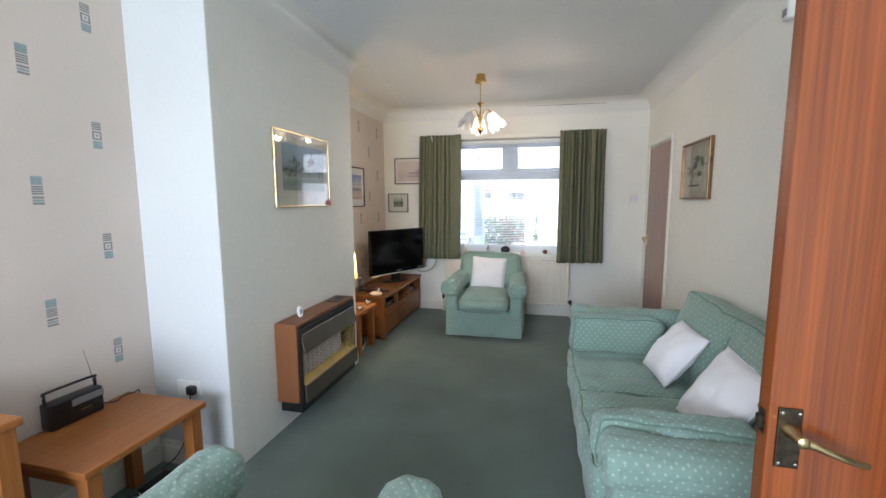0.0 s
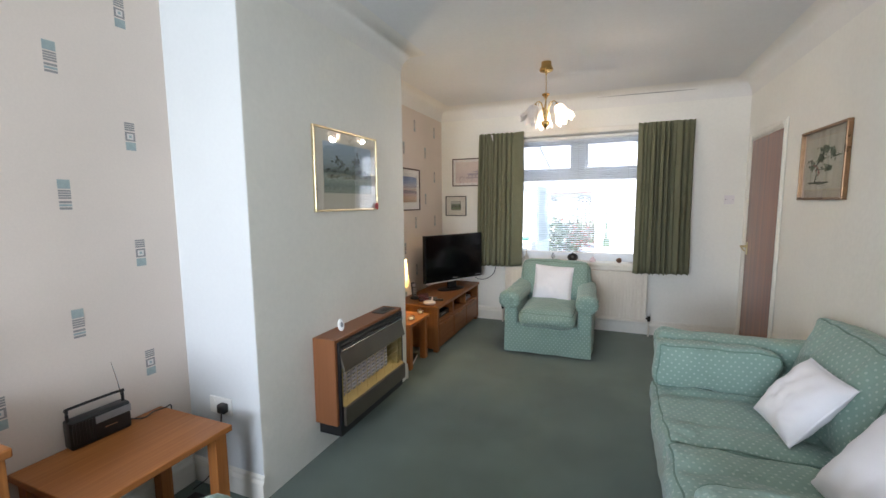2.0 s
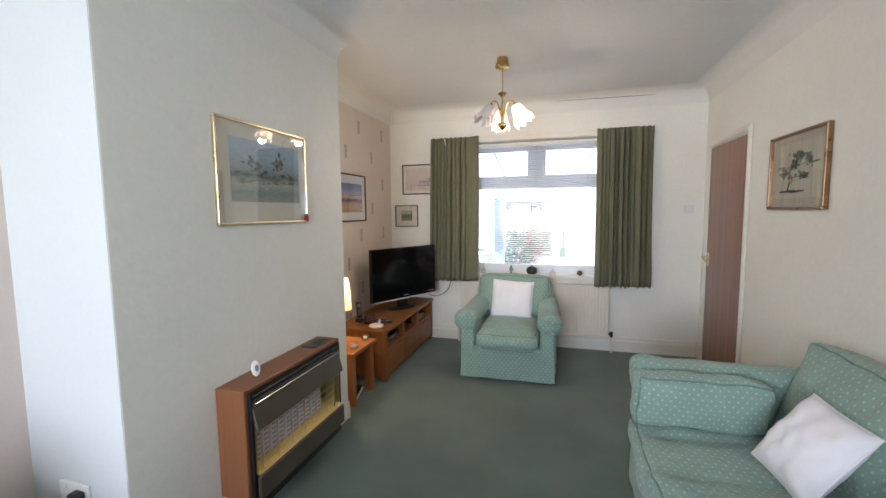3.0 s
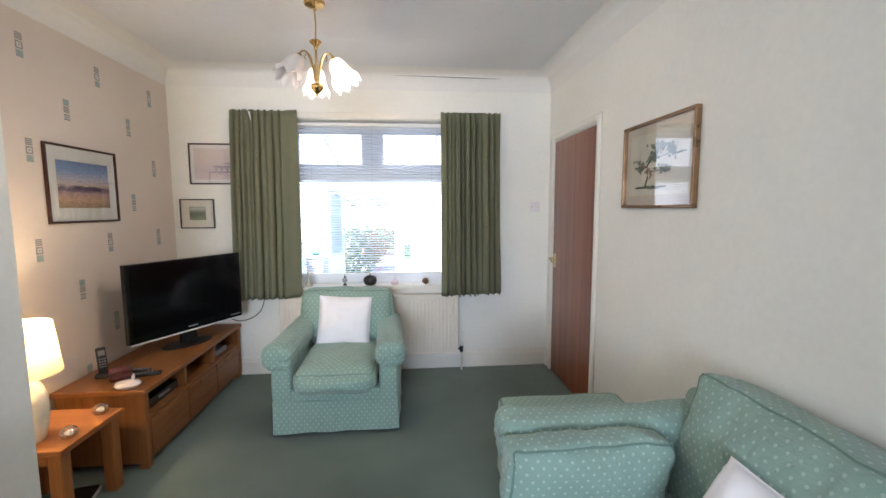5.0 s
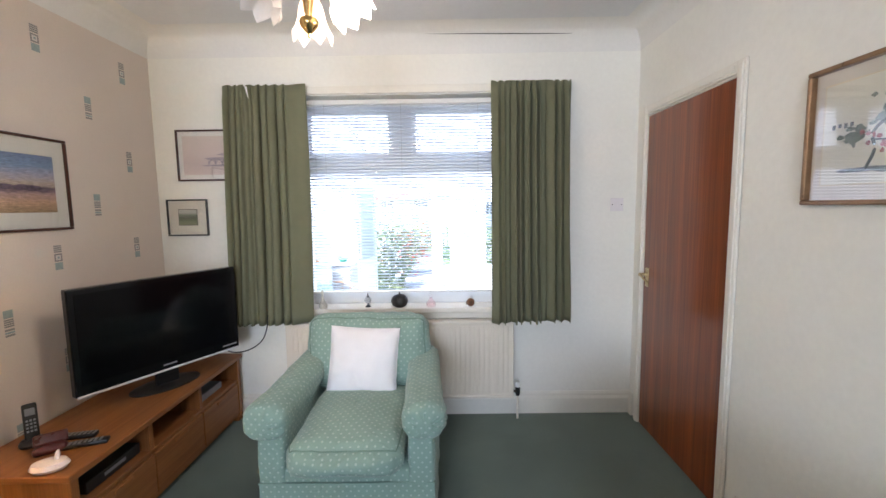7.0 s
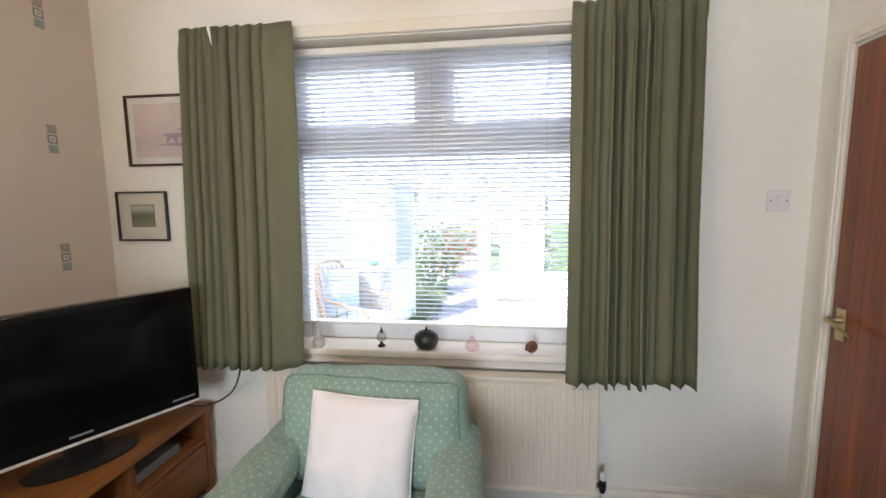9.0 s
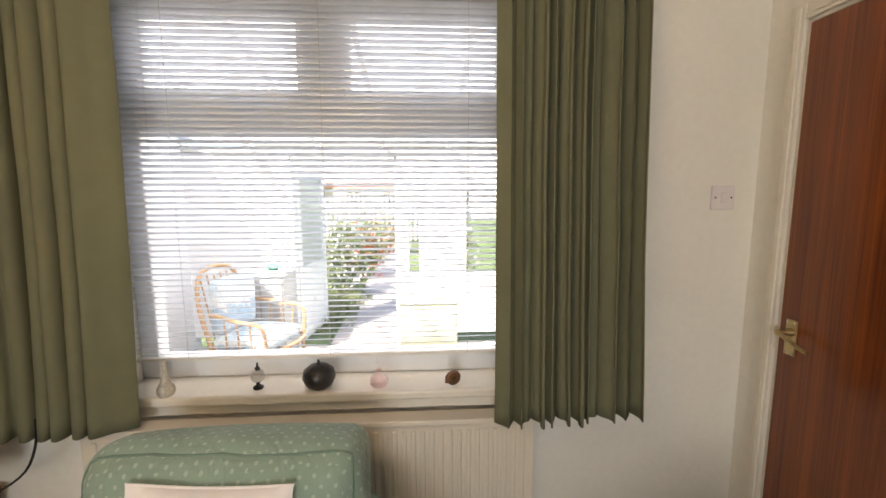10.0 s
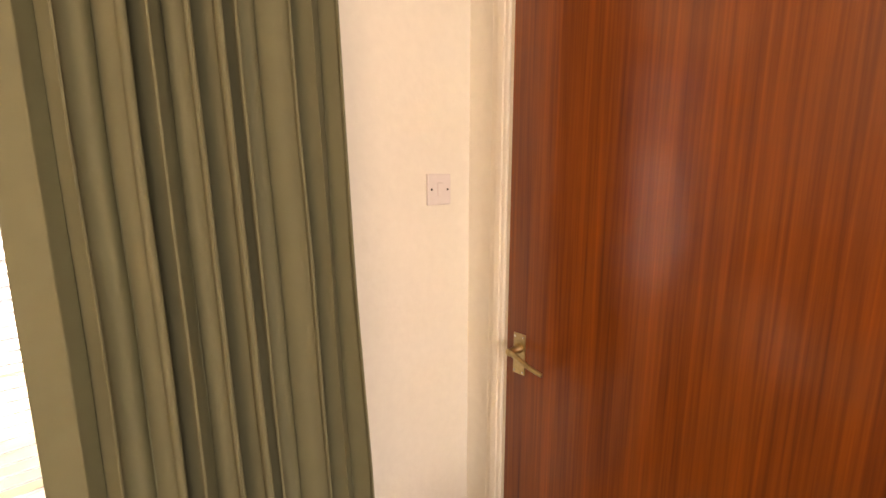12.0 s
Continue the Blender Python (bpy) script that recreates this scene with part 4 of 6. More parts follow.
# ---- pictures ----
def painted(name, bands, wobble=0.08, blotch=0.25, scale=5.0, stretch=3.0):
    """A watercolour: soft bands of colour from bottom to top, broken by blotches."""
    m, nt, p = node_mat(name)
    L = nt.links.new
    tc = nt.nodes.new("ShaderNodeTexCoord")
    sep = nt.nodes.new("ShaderNodeSeparateXYZ")
    L(tc.outputs["Generated"], sep.inputs[0])
    mp = nt.nodes.new("ShaderNodeMapping")
    mp.inputs["Scale"].default_value = (1, 1, stretch)
    L(tc.outputs["Generated"], mp.inputs[0])
    nz = nt.nodes.new("ShaderNodeTexNoise")
    nz.inputs["Scale"].default_value, nz.inputs["Detail"].default_value = scale, 6
    L(mp.outputs[0], nz.inputs[0])
    ma = nt.nodes.new("ShaderNodeMath")
    ma.operation = "MULTIPLY_ADD"
    L(nz.outputs[0], ma.inputs[0])
    ma.inputs[1].default_value = wobble * 2
    sb = nt.nodes.new("ShaderNodeMath")
    sb.operation = "SUBTRACT"
    L(sep.outputs[2], sb.inputs[0])
    sb.inputs[1].default_value = wobble
    L(sb.outputs[0], ma.inputs[2])
    cr = nt.nodes.new("ShaderNodeValToRGB")
    el = cr.color_ramp.elements
    while len(el) < len(bands):
        el.new(0.5)
    for e, (pos, col) in zip(el, bands):
        e.position, e.color = pos, (*col, 1)
    L(ma.outputs[0], cr.inputs[0])
    n2 = nt.nodes.new("ShaderNodeTexNoise")
    n2.inputs["Scale"].default_value, n2.inputs["Detail"].default_value = scale * 3, 5
    L(mp.outputs[0], n2.inputs[0])
    mr = nt.nodes.new("ShaderNodeMapRange")
    mr.inputs[1].default_value, mr.inputs[2].default_value, mr.inputs[3].default_value, mr.inputs[4].default_value = 0.35, 0.7, 1 - blotch, 1 + blotch * 0.4
    L(n2.outputs[0], mr.inputs[0])
    vm = nt.nodes.new("ShaderNodeVectorMath")
    vm.operation = "SCALE"
    L(cr.outputs[0], vm.inputs[0])
    L(mr.outputs[0], vm.inputs["Scale"])
    L(vm.outputs[0], p.inputs["Base Color"])
    p.inputs["Roughness"].default_value = 0.8
    return m


M_MOUNT = surface("cream_mount_card", (0.70, 0.67, 0.58), 0.85, var=0.02, scale=6, fine=200, bump=0.05)
M_MOUNT_WHITE = surface("white_mount_card", (0.76, 0.75, 0.72), 0.85, var=0.02, scale=6, fine=200, bump=0.05)
M_MOUNT_TAN = surface("tan_mount_card", (0.60, 0.54, 0.46), 0.85, var=0.03, scale=6, fine=200, bump=0.05)
M_GILT = surface("gilt_frame", (0.70, 0.58, 0.36), 0.3, metal=0.85, var=0.12, scale=14, fine=80, bump=0.08)
M_DARKFRAME = wood("dark_stained_frame", (0.035, 0.012, 0.008), (0.07, 0.025, 0.015), rough=0.3, stretch=18, scale=12, coat=0.3)
M_GILTWOOD = surface("rubbed_gilt_wood", (0.26, 0.15, 0.075), 0.3, metal=0.45, var=0.12, scale=18, fine=90, bump=0.2, second=None)
M_INK = surface("ink_wash", (0.085, 0.095, 0.085), 0.85, var=0.4, scale=30, fine=90, bump=0.0)
M_INKGREEN = surface("green_ink_wash", (0.17, 0.21, 0.16), 0.85, var=0.4, scale=30, fine=90, bump=0.0)
M_RED = surface("red_card", (0.42, 0.02, 0.02), 0.6, var=0.1, scale=30, fine=90, bump=0.0)
M_PAPERW = surface("drawing_paper", (0.68, 0.65, 0.55), 0.9, var=0.04, scale=9, fine=150, bump=0.05)

A_MILL = painted("watercolour_mill", [(0.0, (0.40, 0.44, 0.38)), (0.16, (0.28, 0.36, 0.33)), (0.30, (0.50, 0.55, 0.50)), (0.42, (0.15, 0.20, 0.18)), (0.54, (0.34, 0.42, 0.44)), (0.72, (0.42, 0.53, 0.62)), (1.0, (0.46, 0.59, 0.72))], 0.10, 0.3, 6)
A_SUNSET = painted("watercolour_sunset", [(0.0, (0.40, 0.28, 0.18)), (0.18, (0.66, 0.42, 0.28)), (0.32, (0.50, 0.34, 0.34)), (0.40, (0.17, 0.12, 0.20)), (0.50, (0.62, 0.50, 0.42)), (0.64, (0.48, 0.46, 0.60)), (0.80, (0.24, 0.36, 0.60)), (1.0, (0.20, 0.27, 0.48))], 0.10, 0.35, 5)
A_BRIDGE = painted("watercolour_bridge", [(0.0, (0.68, 0.56, 0.54)), (0.3, (0.60, 0.50, 0.50)), (0.55, (0.66, 0.56, 0.54)), (1.0, (0.70, 0.60, 0.56))], 0.06, 0.08, 5)
A_GREEN = painted("watercolour_field", [(0.0, (0.30, 0.32, 0.20)), (0.25, (0.16, 0.22, 0.11)), (0.45, (0.09, 0.12, 0.07)), (0.65, (0.20, 0.25, 0.18)), (0.8, (0.55, 0.56, 0.48)), (1.0, (0.60, 0.60, 0.54))], 0.12, 0.45, 7)


def blob(bm, cx, cz, rx, rz, y, seed, n=22, rough=0.35):
    """A flat brush mark with an uneven outline."""
    vs = []
    for k in range(n):
        a = 2 * math.pi * k / n
        s = 1 + rough * noise.noise(Vector((math.cos(a) * 2.1 + seed, math.sin(a) * 2.1, seed * 1.3)))
        vs.append(bm.verts.new((cx + math.cos(a) * rx * s, y, cz + math.sin(a) * rz * s)))
    bm.faces.new(vs)


def picture(place, rz, w, h, fw, frame_mat, mount_mat, margins, art, label, marks=(), lip=0.018, inner=None):
    """A framed, glazed picture hung flat; it looks along its -y, the wall at y 0."""
    p = empty("framed_picture", place, rz, label, "picture", "")
    a, b = w / 2, h / 2
    for nm, lo, hi in (("frame_rail", (-a, -lip, -b), (a, 0, -b + fw)), ("frame_rail", (-a, -lip, b - fw), (a, 0, b)), ("frame_stile", (-a, -lip, -b + fw), (-a + fw, 0, b - fw)), ("frame_stile", (a - fw, -lip, -b + fw), (a, 0, b - fw))):
        part(nm, box(lo, hi, min(0.004, fw * 0.3), 2), frame_mat, p, grain=0 if "rail" in nm else 2)
    part("mount", box((-a + fw, -0.006, -b + fw), (a - fw, -0.001, b - fw)), mount_mat, p)
    l, r, t, d = margins
    if inner:
        part("mount_line", box((-a + fw + l - 0.004, -0.0072, -b + fw + d - 0.004), (a - fw - r + 0.004, -0.0062, b - fw - t + 0.004)), inner, p)
    art_ob = part("print", box((-a + fw + l, -0.0084, -b + fw + d), (a - fw - r, -0.0074, b - fw - t)), art, p, "painted sheet in the mount")
    for nm, mat_, bmk in marks:
        part(nm, bmk, mat_, art_ob)
    gl = part("picture_glass", box((-a + fw - 0.001, -0.0135, -b + fw - 0.001), (a - fw + 0.001, -0.012, b - fw + 0.001)), M_PICGLASS, p, "reflecting picture glass")
    gl.visible_shadow = False
    return p


M_MIST = surface("grey_mist_wash", (0.19, 0.235, 0.235), 0.85, var=0.5, scale=40, fine=90, bump=0.0)
M_BANK = surface("pale_bank_wash", (0.36, 0.37, 0.31), 0.85, var=0.4, scale=40, fine=90, bump=0.0)
bm = bmesh.new()
rnd = random.Random(2)
for k in range(64):
    if k < 14:
        cx, cz, sx, sz, r = -0.085, 0.055, 0.020, 0.022, 0.012
    elif k < 32:
        cx, cz, sx, sz, r = 0.085, 0.065, 0.026, 0.032, 0.014
    else:
        cx, cz, sx, sz, r = -0.22 + (k - 32) * 0.0145, 0.0, 0.006, 0.010, 0.013
    blob(bm, cx + rnd.gauss(0, sx), cz + rnd.gauss(0, sz) * 0.8, r * rnd.uniform(0.5, 1.3), r * rnd.uniform(0.4, 1.0), -0.0088 - k * 0.00001, k + 1.0, 14, 0.8)
bm4 = bmesh.new()
for k in range(10):
    blob(bm4, rnd.uniform(-0.19, 0.19), rnd.uniform(-0.04, -0.02), rnd.uniform(0.03, 0.06), rnd.uniform(0.004, 0.008), -0.0097 - k * 0.00001, k + 50.0, 20, 0.5)
picture((XC, 2.335, 1.64), 90, 0.655, 0.478, 0.012, M_GILT, M_MOUNT, (0.075, 0.055, 0.065, 0.095), A_MILL, "gilt-framed misty blue-grey watercolour of a waterside mill", [("trees", M_MIST, bm), ("bank", M_BANK, bm4)])
pop = empty("red_paper_flower", (XC + 0.020, 2.632, 1.428), 90, "small red paper poppy tucked into a picture frame's corner", "flower")
bm = bmesh.new()
for k in range(4):
    a = k * math.pi / 2 + 0.4
    blob(bm, math.cos(a) * 0.012, math.sin(a) * 0.012, 0.014, 0.014, -0.003 - 0.001 * k, 30 + k)
bm.normal_update()
bmesh.ops.solidify(bm, geom=bm.faces[:], thickness=0.0006)
part("petals", bm, M_RED, pop)
part("centre", lathe([(0.005, 0), (0.004, 0.003)], 10, pose(0, -0.006, 0, 90)), M_BLACK, pop)

M_BLOSSOM = surface("red_ink_wash", (0.42, 0.12, 0.12), 0.85, var=0.4, scale=30, fine=90, bump=0.0)
bm = bmesh.new()
rnd = random.Random(5)
for k in range(150):
    cx, cz, sx, sz = ((0.0, 0.075, 0.040, 0.016), (0.035, 0.085, 0.030, 0.014), (0.135, 0.045, 0.022, 0.016), (-0.14, -0.015, 0.020, 0.012), (0.06, -0.030, 0.034, 0.012), (-0.02, 0.030, 0.022, 0.012))[k % 6]
    blob(bm, cx + rnd.gauss(0, sx), cz + rnd.gauss(0, sz), rnd.uniform(0.006, 0.018), rnd.uniform(0.004, 0.010), -0.0088 - k * 0.00001, k * 1.7, 14, 0.7)
bm2 = bmesh.new()
for k in range(14):
    blob(bm2, -0.16 + 0.017 * k, rnd.gauss(-0.115, 0.003), rnd.uniform(0.020, 0.035), rnd.uniform(0.004, 0.007), -0.0089 - k * 0.00001, 60 + k, rough=0.6)
bm3 = bmesh.new()
for line, r in (([(-0.10, -0.115), (-0.075, -0.06), (-0.085, -0.01), (-0.045, 0.03), (0.0, 0.07)], 0.006), ([(-0.082, -0.03), (-0.02, -0.035), (0.07, -0.03)], 0.0035), ([(-0.045, 0.03), (0.05, 0.035), (0.13, 0.045)], 0.003), ([(-0.085, -0.01), (-0.14, -0.015)], 0.003)):
    add_tube(bm3, curve_pts([(x, -0.0060, z) for x, z in line], 14), r, 8)
for k in range(4):
    add_box(bm3, (-0.215 + k * 0.020, -0.0098, 0.018 + (k % 2) * 0.004), (-0.205 + k * 0.020, -0.0088, 0.034))
bm5 = bmesh.new()
for k in range(12):
    blob(bm5, (-0.085, -0.045)[k % 2] + rnd.gauss(0, 0.012), (-0.02, -0.05)[k % 2] + rnd.gauss(0, 0.010), rnd.uniform(0.004, 0.009), rnd.uniform(0.004, 0.008), -0.0106 - k * 0.00001, 90 + k, 12, 0.6)
picture((XR, 3.425, 1.665), -90, 0.605, 0.445, 0.016, M_GILTWOOD, M_MOUNT_TAN, (0.040, 0.040, 0.045, 0.050), M_PAPERW, "gilt wood framed ink drawing of a gnarled pine tree", [("foliage", M_INKGREEN, bm), ("ground_strokes", M_INK, bm2), ("trunk", M_INK, bm3), ("blossom", M_BLOSSOM, bm5)], 0.028, M_GILT)
bm = bmesh.new()
blob(bm, -0.05, -0.018, 0.05, 0.012, -0.0088, 3, 26, 0.5)
blob(bm, 0.06, -0.02, 0.07, 0.014, -0.0088, 8, 26, 0.5)
M_INKVIOLET = surface("violet_ink_wash", (0.16, 0.11, 0.19), 0.85, var=0.3, scale=30, fine=90, bump=0.0)
picture((XL, 4.10, 1.588), 90, 0.55, 0.445, 0.013, M_DARKFRAME, M_MOUNT_WHITE, (0.062, 0.062, 0.075, 0.075), A_SUNSET, "dark framed watercolour of a purple and orange sunset over water", [("far_hills", M_INKVIOLET, bm)])
bm = bmesh.new()
for k in range(4):
    add_tube(bm, [(0.0 + k * 0.045 + 0.019 * math.cos(a), -0.0084, -0.052 + 0.022 * math.sin(a)) for a in [math.pi * i / 10 for i in range(11)]], 0.0035, 6)
    blob(bm, 0.0 + k * 0.045 - 0.022, -0.048, 0.006, 0.014, -0.0090 - k * 0.00001, 11 + k)
blob(bm, 0.07, -0.022, 0.115, 0.010, -0.0091, 4, 26, 0.4)
blob(bm, 0.10, 0.004, 0.06, 0.010, -0.0092, 9, 22, 0.6)
blob(bm, 0.06, -0.066, 0.12, 0.006, -0.0093, 14, 22, 0.5)
M_SKETCH = surface("pale_violet_wash", (0.36, 0.31, 0.38), 0.9, var=0.2, scale=20, fine=90, bump=0.0)
picture((-1.475, YW, 1.815), 0, 0.47, 0.335, 0.011, M_DARKFRAME, M_MOUNT_WHITE, (0.03, 0.03, 0.03, 0.03), A_BRIDGE, "dark framed pale pink sketch of an arched bridge", [("bridge", M_SKETCH, bm)])
picture((-1.667, YW, 1.404), 0, 0.275, 0.245, 0.009, M_BLACK, M_MOUNT, (0.068, 0.068, 0.06, 0.065), A_GREEN, "small black framed green landscape with a wide cream mount", (), 0.018, M_INK)

# ---- gas fire ----
fire = empty("gas_fire", (XC, 2.335, 0.13), 90, "wall-hung brown wood-cased gas fire with a bronze front", "gas fire")
FW = 0.39
# local: x along the wall, -y into the room
for nm, lo, hi, g in (("case_side", (-FW, -0.150, 0.075), (-FW + 0.022, 0.0, 0.572), 2), ("case_side", (FW - 0.022, -0.150, 0.075), (FW, 0.0, 0.572), 2), ("case_top", (-FW + 0.022, -0.150, 0.552), (FW - 0.022, 0.0, 0.572), 0), ("case_back", (-FW + 0.022, -0.008, 0.075), (FW - 0.022, 0.0, 0.552), 0)):
    part(nm, box(lo, hi, 0.003), M_TEAK, fire, "brown wood-effect casing", grain=g)
part("plinth", box((-FW + 0.03, -0.155, 0.0), (FW - 0.012, -0.002, 0.075), 0.003), M_BLACK, fire, "black metal foot")
part("inner_box", joined(box((-FW + 0.022, -0.165, 0.075), (-FW + 0.036, -0.01, 0.552)), box((FW - 0.036, -0.165, 0.075), (FW - 0.022, -0.01, 0.552)), box((-FW + 0.036, -0.02, 0.09), (FW - 0.036, -0.01, 0.552)), box((-FW + 0.036, -0.162, 0.525), (FW - 0.036, -0.02, 0.552))), M_BLACK, fire, "black metal liner")
part("hood", box((-FW + 0.030, -0.006, 0.0), (FW - 0.030, 0.006, 0.118), 0.003, 2, Matrix.Translation((0, -0.185, 0.385)) @ pose(0, 0, 0, -14)), M_BRONZE, fire, "bronze canopy")
for k, z in enumerate((0.512, 0.532)):
    part("louvre", box((-FW + 0.036, -0.17, z), (FW - 0.036, -0.135, z + 0.008), 0.002), M_BLACK, fire)
part("chrome_strip", box((-FW + 0.034, -0.178, 0.503), (FW - 0.034, -0.166, 0.508), 0.001), M_CHROME, fire, "bright trim strip")
part("lower_panel", box((-FW + 0.030, -0.190, 0.070), (FW - 0.030, -0.172, 0.178), 0.005, 2), M_BRONZE, fire, "bronze lower front")
part("reflector", joined(box((-FW + 0.038, -0.006, 0), (FW - 0.038, 0.0, 0.11), 0, 1, Matrix.Translation((0, -0.178, 0.178)) @ pose(0, 0, 0, -62)),
                         box((-FW + 0.038, -0.165, 0.18), (-FW + 0.046, -0.05, 0.40)), box((FW - 0.10, -0.165, 0.18), (FW - 0.092, -0.05, 0.40)), box((FW - 0.046, -0.165, 0.18), (FW - 0.038, -0.05, 0.40))), M_GOLDREF, fire, "brassy reflector")
part("radiant_back", box((-FW + 0.046, -0.055, 0.18), (FW - 0.046, -0.045, 0.50)), M_GREYPL, fire, "grey metal plate behind the radiants")
for k in range(10):
    x = -FW + 0.07 + k * 0.054
    r = part("radiant", box((x, -0.128, 0.20), (x + 0.046, -0.096, 0.405), 0.004), M_RADIANT, fire, "pale fireclay radiant")
    for j in range(8):
        part("radiant_slot", box((x + 0.010, -0.1295, 0.212 + j * 0.023), (x + 0.036, -0.1275, 0.220 + j * 0.023)), M_GREYPL, r)
for j in range(5):
    part("guard_wire", tube([(-FW + 0.046, -0.168, 0.215 + j * 0.038), (FW - 0.046, -0.168, 0.215 + j * 0.038)], 0.0014, 5), M_GOLDREF, fire)
for k in range(7):
    x = -FW + 0.075 + k * 0.105
    part("guard_bar", tube([(x, -0.169, 0.182), (x, -0.169, 0.40)], 0.0014, 5), M_GOLDREF, fire)
cover = part("control_flap", box((0.18, -0.125, 0.5725), (0.345, -0.03, 0.578), 0.003), M_BLACK, fire, "black control flap")
for k in range(3):
    part("control_key", box((0.25 + k * 0.03, -0.11, 0.578), (0.27 + k * 0.03, -0.06, 0.582), 0.002), M_BLACK, cover)
mon = empty("co_alarm", (XC + 0.075, 2.11, 0.702), 62, "small white oval alarm standing on the gas fire", "alarm")
part("shell", shifted(lathe([(0.004, -0.016), (0.036, -0.014), (0.044, -0.004), (0.044, 0.006), (0.036, 0.014), (0.006, 0.016)], 24), Matrix.Translation((0, 0, 0.036)) @ pose(0, 0, 0, 80) @ Matrix.Diagonal((0.45, 0.82, 0.8, 1))), M_WHITEPL, mon, smooth=True)
part("face", shifted(lathe([(0.022, 0), (0.020, 0.003)], 18), Matrix.Translation((0, -0.013, 0.040)) @ pose(0, 0, 0, 80) @ Matrix.Diagonal((0.4, 0.75, 0.6, 1))), M_GREYPL, mon, "grey inset face")


# ---- tables and cabinets ----
def plank_table(name, place, rz, w, d, h, label, group=""):
    """An oak table with a thick top and square legs set in a little. Local x by w, y by d, corner at 0."""
    t = empty(name, place, rz, label, "table", group)
    part("tabletop", box((0, 0, h - 0.028), (w, d, h), 0.004, 2), M_OAK, t, grain=0 if w > d else 1)
    L = 0.055
    for x in (0.018, w - 0.018 - L):
        for y in (0.018, d - 0.018 - L):
            part("leg", box((x, y, 0), (x + L, y + L, h - 0.028), 0.003, 2), M_OAK, t, grain=2)
    for lo, hi in (((0.03 + L, 0.03, h - 0.085), (w - 0.03 - L, 0.052, h - 0.028)), ((0.03 + L, d - 0.052, h - 0.085), (w - 0.03 - L, d - 0.03, h - 0.028))):
        part("apron", box(lo, hi, 0.002), M_OAK, t, grain=0)
    return t


plank_table("side_table", (XL + 0.012, 0.842, 0), 0, 0.472, 0.555, 0.48, "oak coffee table with square legs in the near alcove")
plank_table("lamp_table", (XL + 0.025, 3.21, 0), 0, 0.43, 0.40, 0.415, "small oak lamp table beside the television unit")

# television unit
TVX, TVY0, TVY1, TVH = 0.475, 3.70, 5.025, 0.462
unit = empty("television_unit", (XL + 0.02, TVY0, 0), 0, "long low oak television unit with open shelf and drawers", "cabinet")
TL = TVY1 - TVY0
part("top", box((0, 0, TVH - 0.03), (TVX + 0.012, TL, TVH), 0.006, 2), M_OAK_TV, unit, grain=1)
for y in (0.012, TL - 0.05):
    part("side", box((0.01, y, 0.03), (TVX, y + 0.038, TVH - 0.03), 0.003), M_OAK_TV, unit, grain=2)
for x in (0.02, TVX - 0.055):
    for y in (0.012, TL - 0.062):
        part("foot", box((x, y, 0), (x + 0.05, y + 0.05, 0.03), 0.003), M_OAK_TV, unit, grain=2)
part("back", box((0.01, 0.05, 0.03), (0.022, TL - 0.05, TVH - 0.03)), M_OAK_SHADE, unit, grain=1)
part("shelf", box((0.022, 0.05, 0.27), (TVX - 0.01, TL - 0.05, 0.29), 0.002), M_OAK_TV, unit, grain=1)
part("floor_board", box((0.022, 0.05, 0.035), (TVX - 0.01, TL - 0.05, 0.055), 0.002), M_OAK_TV, unit, grain=1)
for k in (1, 2):
    y = 0.05 + (TL - 0.1) * k / 3
    part("divider", box((0.022, y - 0.014, 0.29), (TVX - 0.012, y + 0.014, TVH - 0.03), 0.002), M_OAK_TV, unit, grain=2)
for k in range(3):
    y0 = 0.054 + (TL - 0.108) * k / 3
    y1 = 0.054 + (TL - 0.108) * (k + 1) / 3
    dr = part("drawer_front", box((TVX - 0.02, y0 + 0.004, 0.06), (TVX - 0.002, y1 - 0.004, 0.266), 0.003, 2), M_OAK_TV, unit, grain=1)
    yc = (y0 + y1) / 2
    part("drawer_pull", box((TVX - 0.003, yc - 0.055, 0.235), (TVX + 0.004, yc + 0.055, 0.258), 0.004, 2), M_OAK_SHADE, dr, "cut-out wooden pull")
    part("drawer_box", box((0.06, y0 + 0.012, 0.065), (TVX - 0.02, y1 - 0.012, 0.22)), M_OAK_SHADE, dr)

sideb = empty("sideboard", (XL + 0.02, -0.32, 0), 0, "oak sideboard with a drawer front under a thick top", "sideboard")
SD, SL, SH = 0.435, 1.02, 0.775
part("top", box((0, 0, SH - 0.028), (SD + 0.02, SL, SH), 0.005, 2), M_OAK, sideb, grain=1)
for y in (0.012, SL - 0.065):
    part("corner_post", box((SD - 0.055, y, 0), (SD, y + 0.055, SH - 0.028), 0.003, 2), M_OAK, sideb, grain=2)
    part("corner_post", box((0.0, y, 0), (0.055, y + 0.055, SH - 0.028), 0.003, 2), M_OAK, sideb, grain=2)
    part("side_panel", box((0.05, y + 0.018, 0.06), (SD - 0.05, y + 0.036, SH - 0.028)), M_OAK, sideb, grain=2)
part("back_panel", box((0.0, 0.06, 0.06), (0.012, SL - 0.06, SH - 0.028)), M_OAK_SHADE, sideb, grain=1)
part("bottom_panel", box((0.012, 0.06, 0.06), (SD - 0.02, SL - 0.06, 0.08)), M_OAK_SHADE, sideb, grain=1)
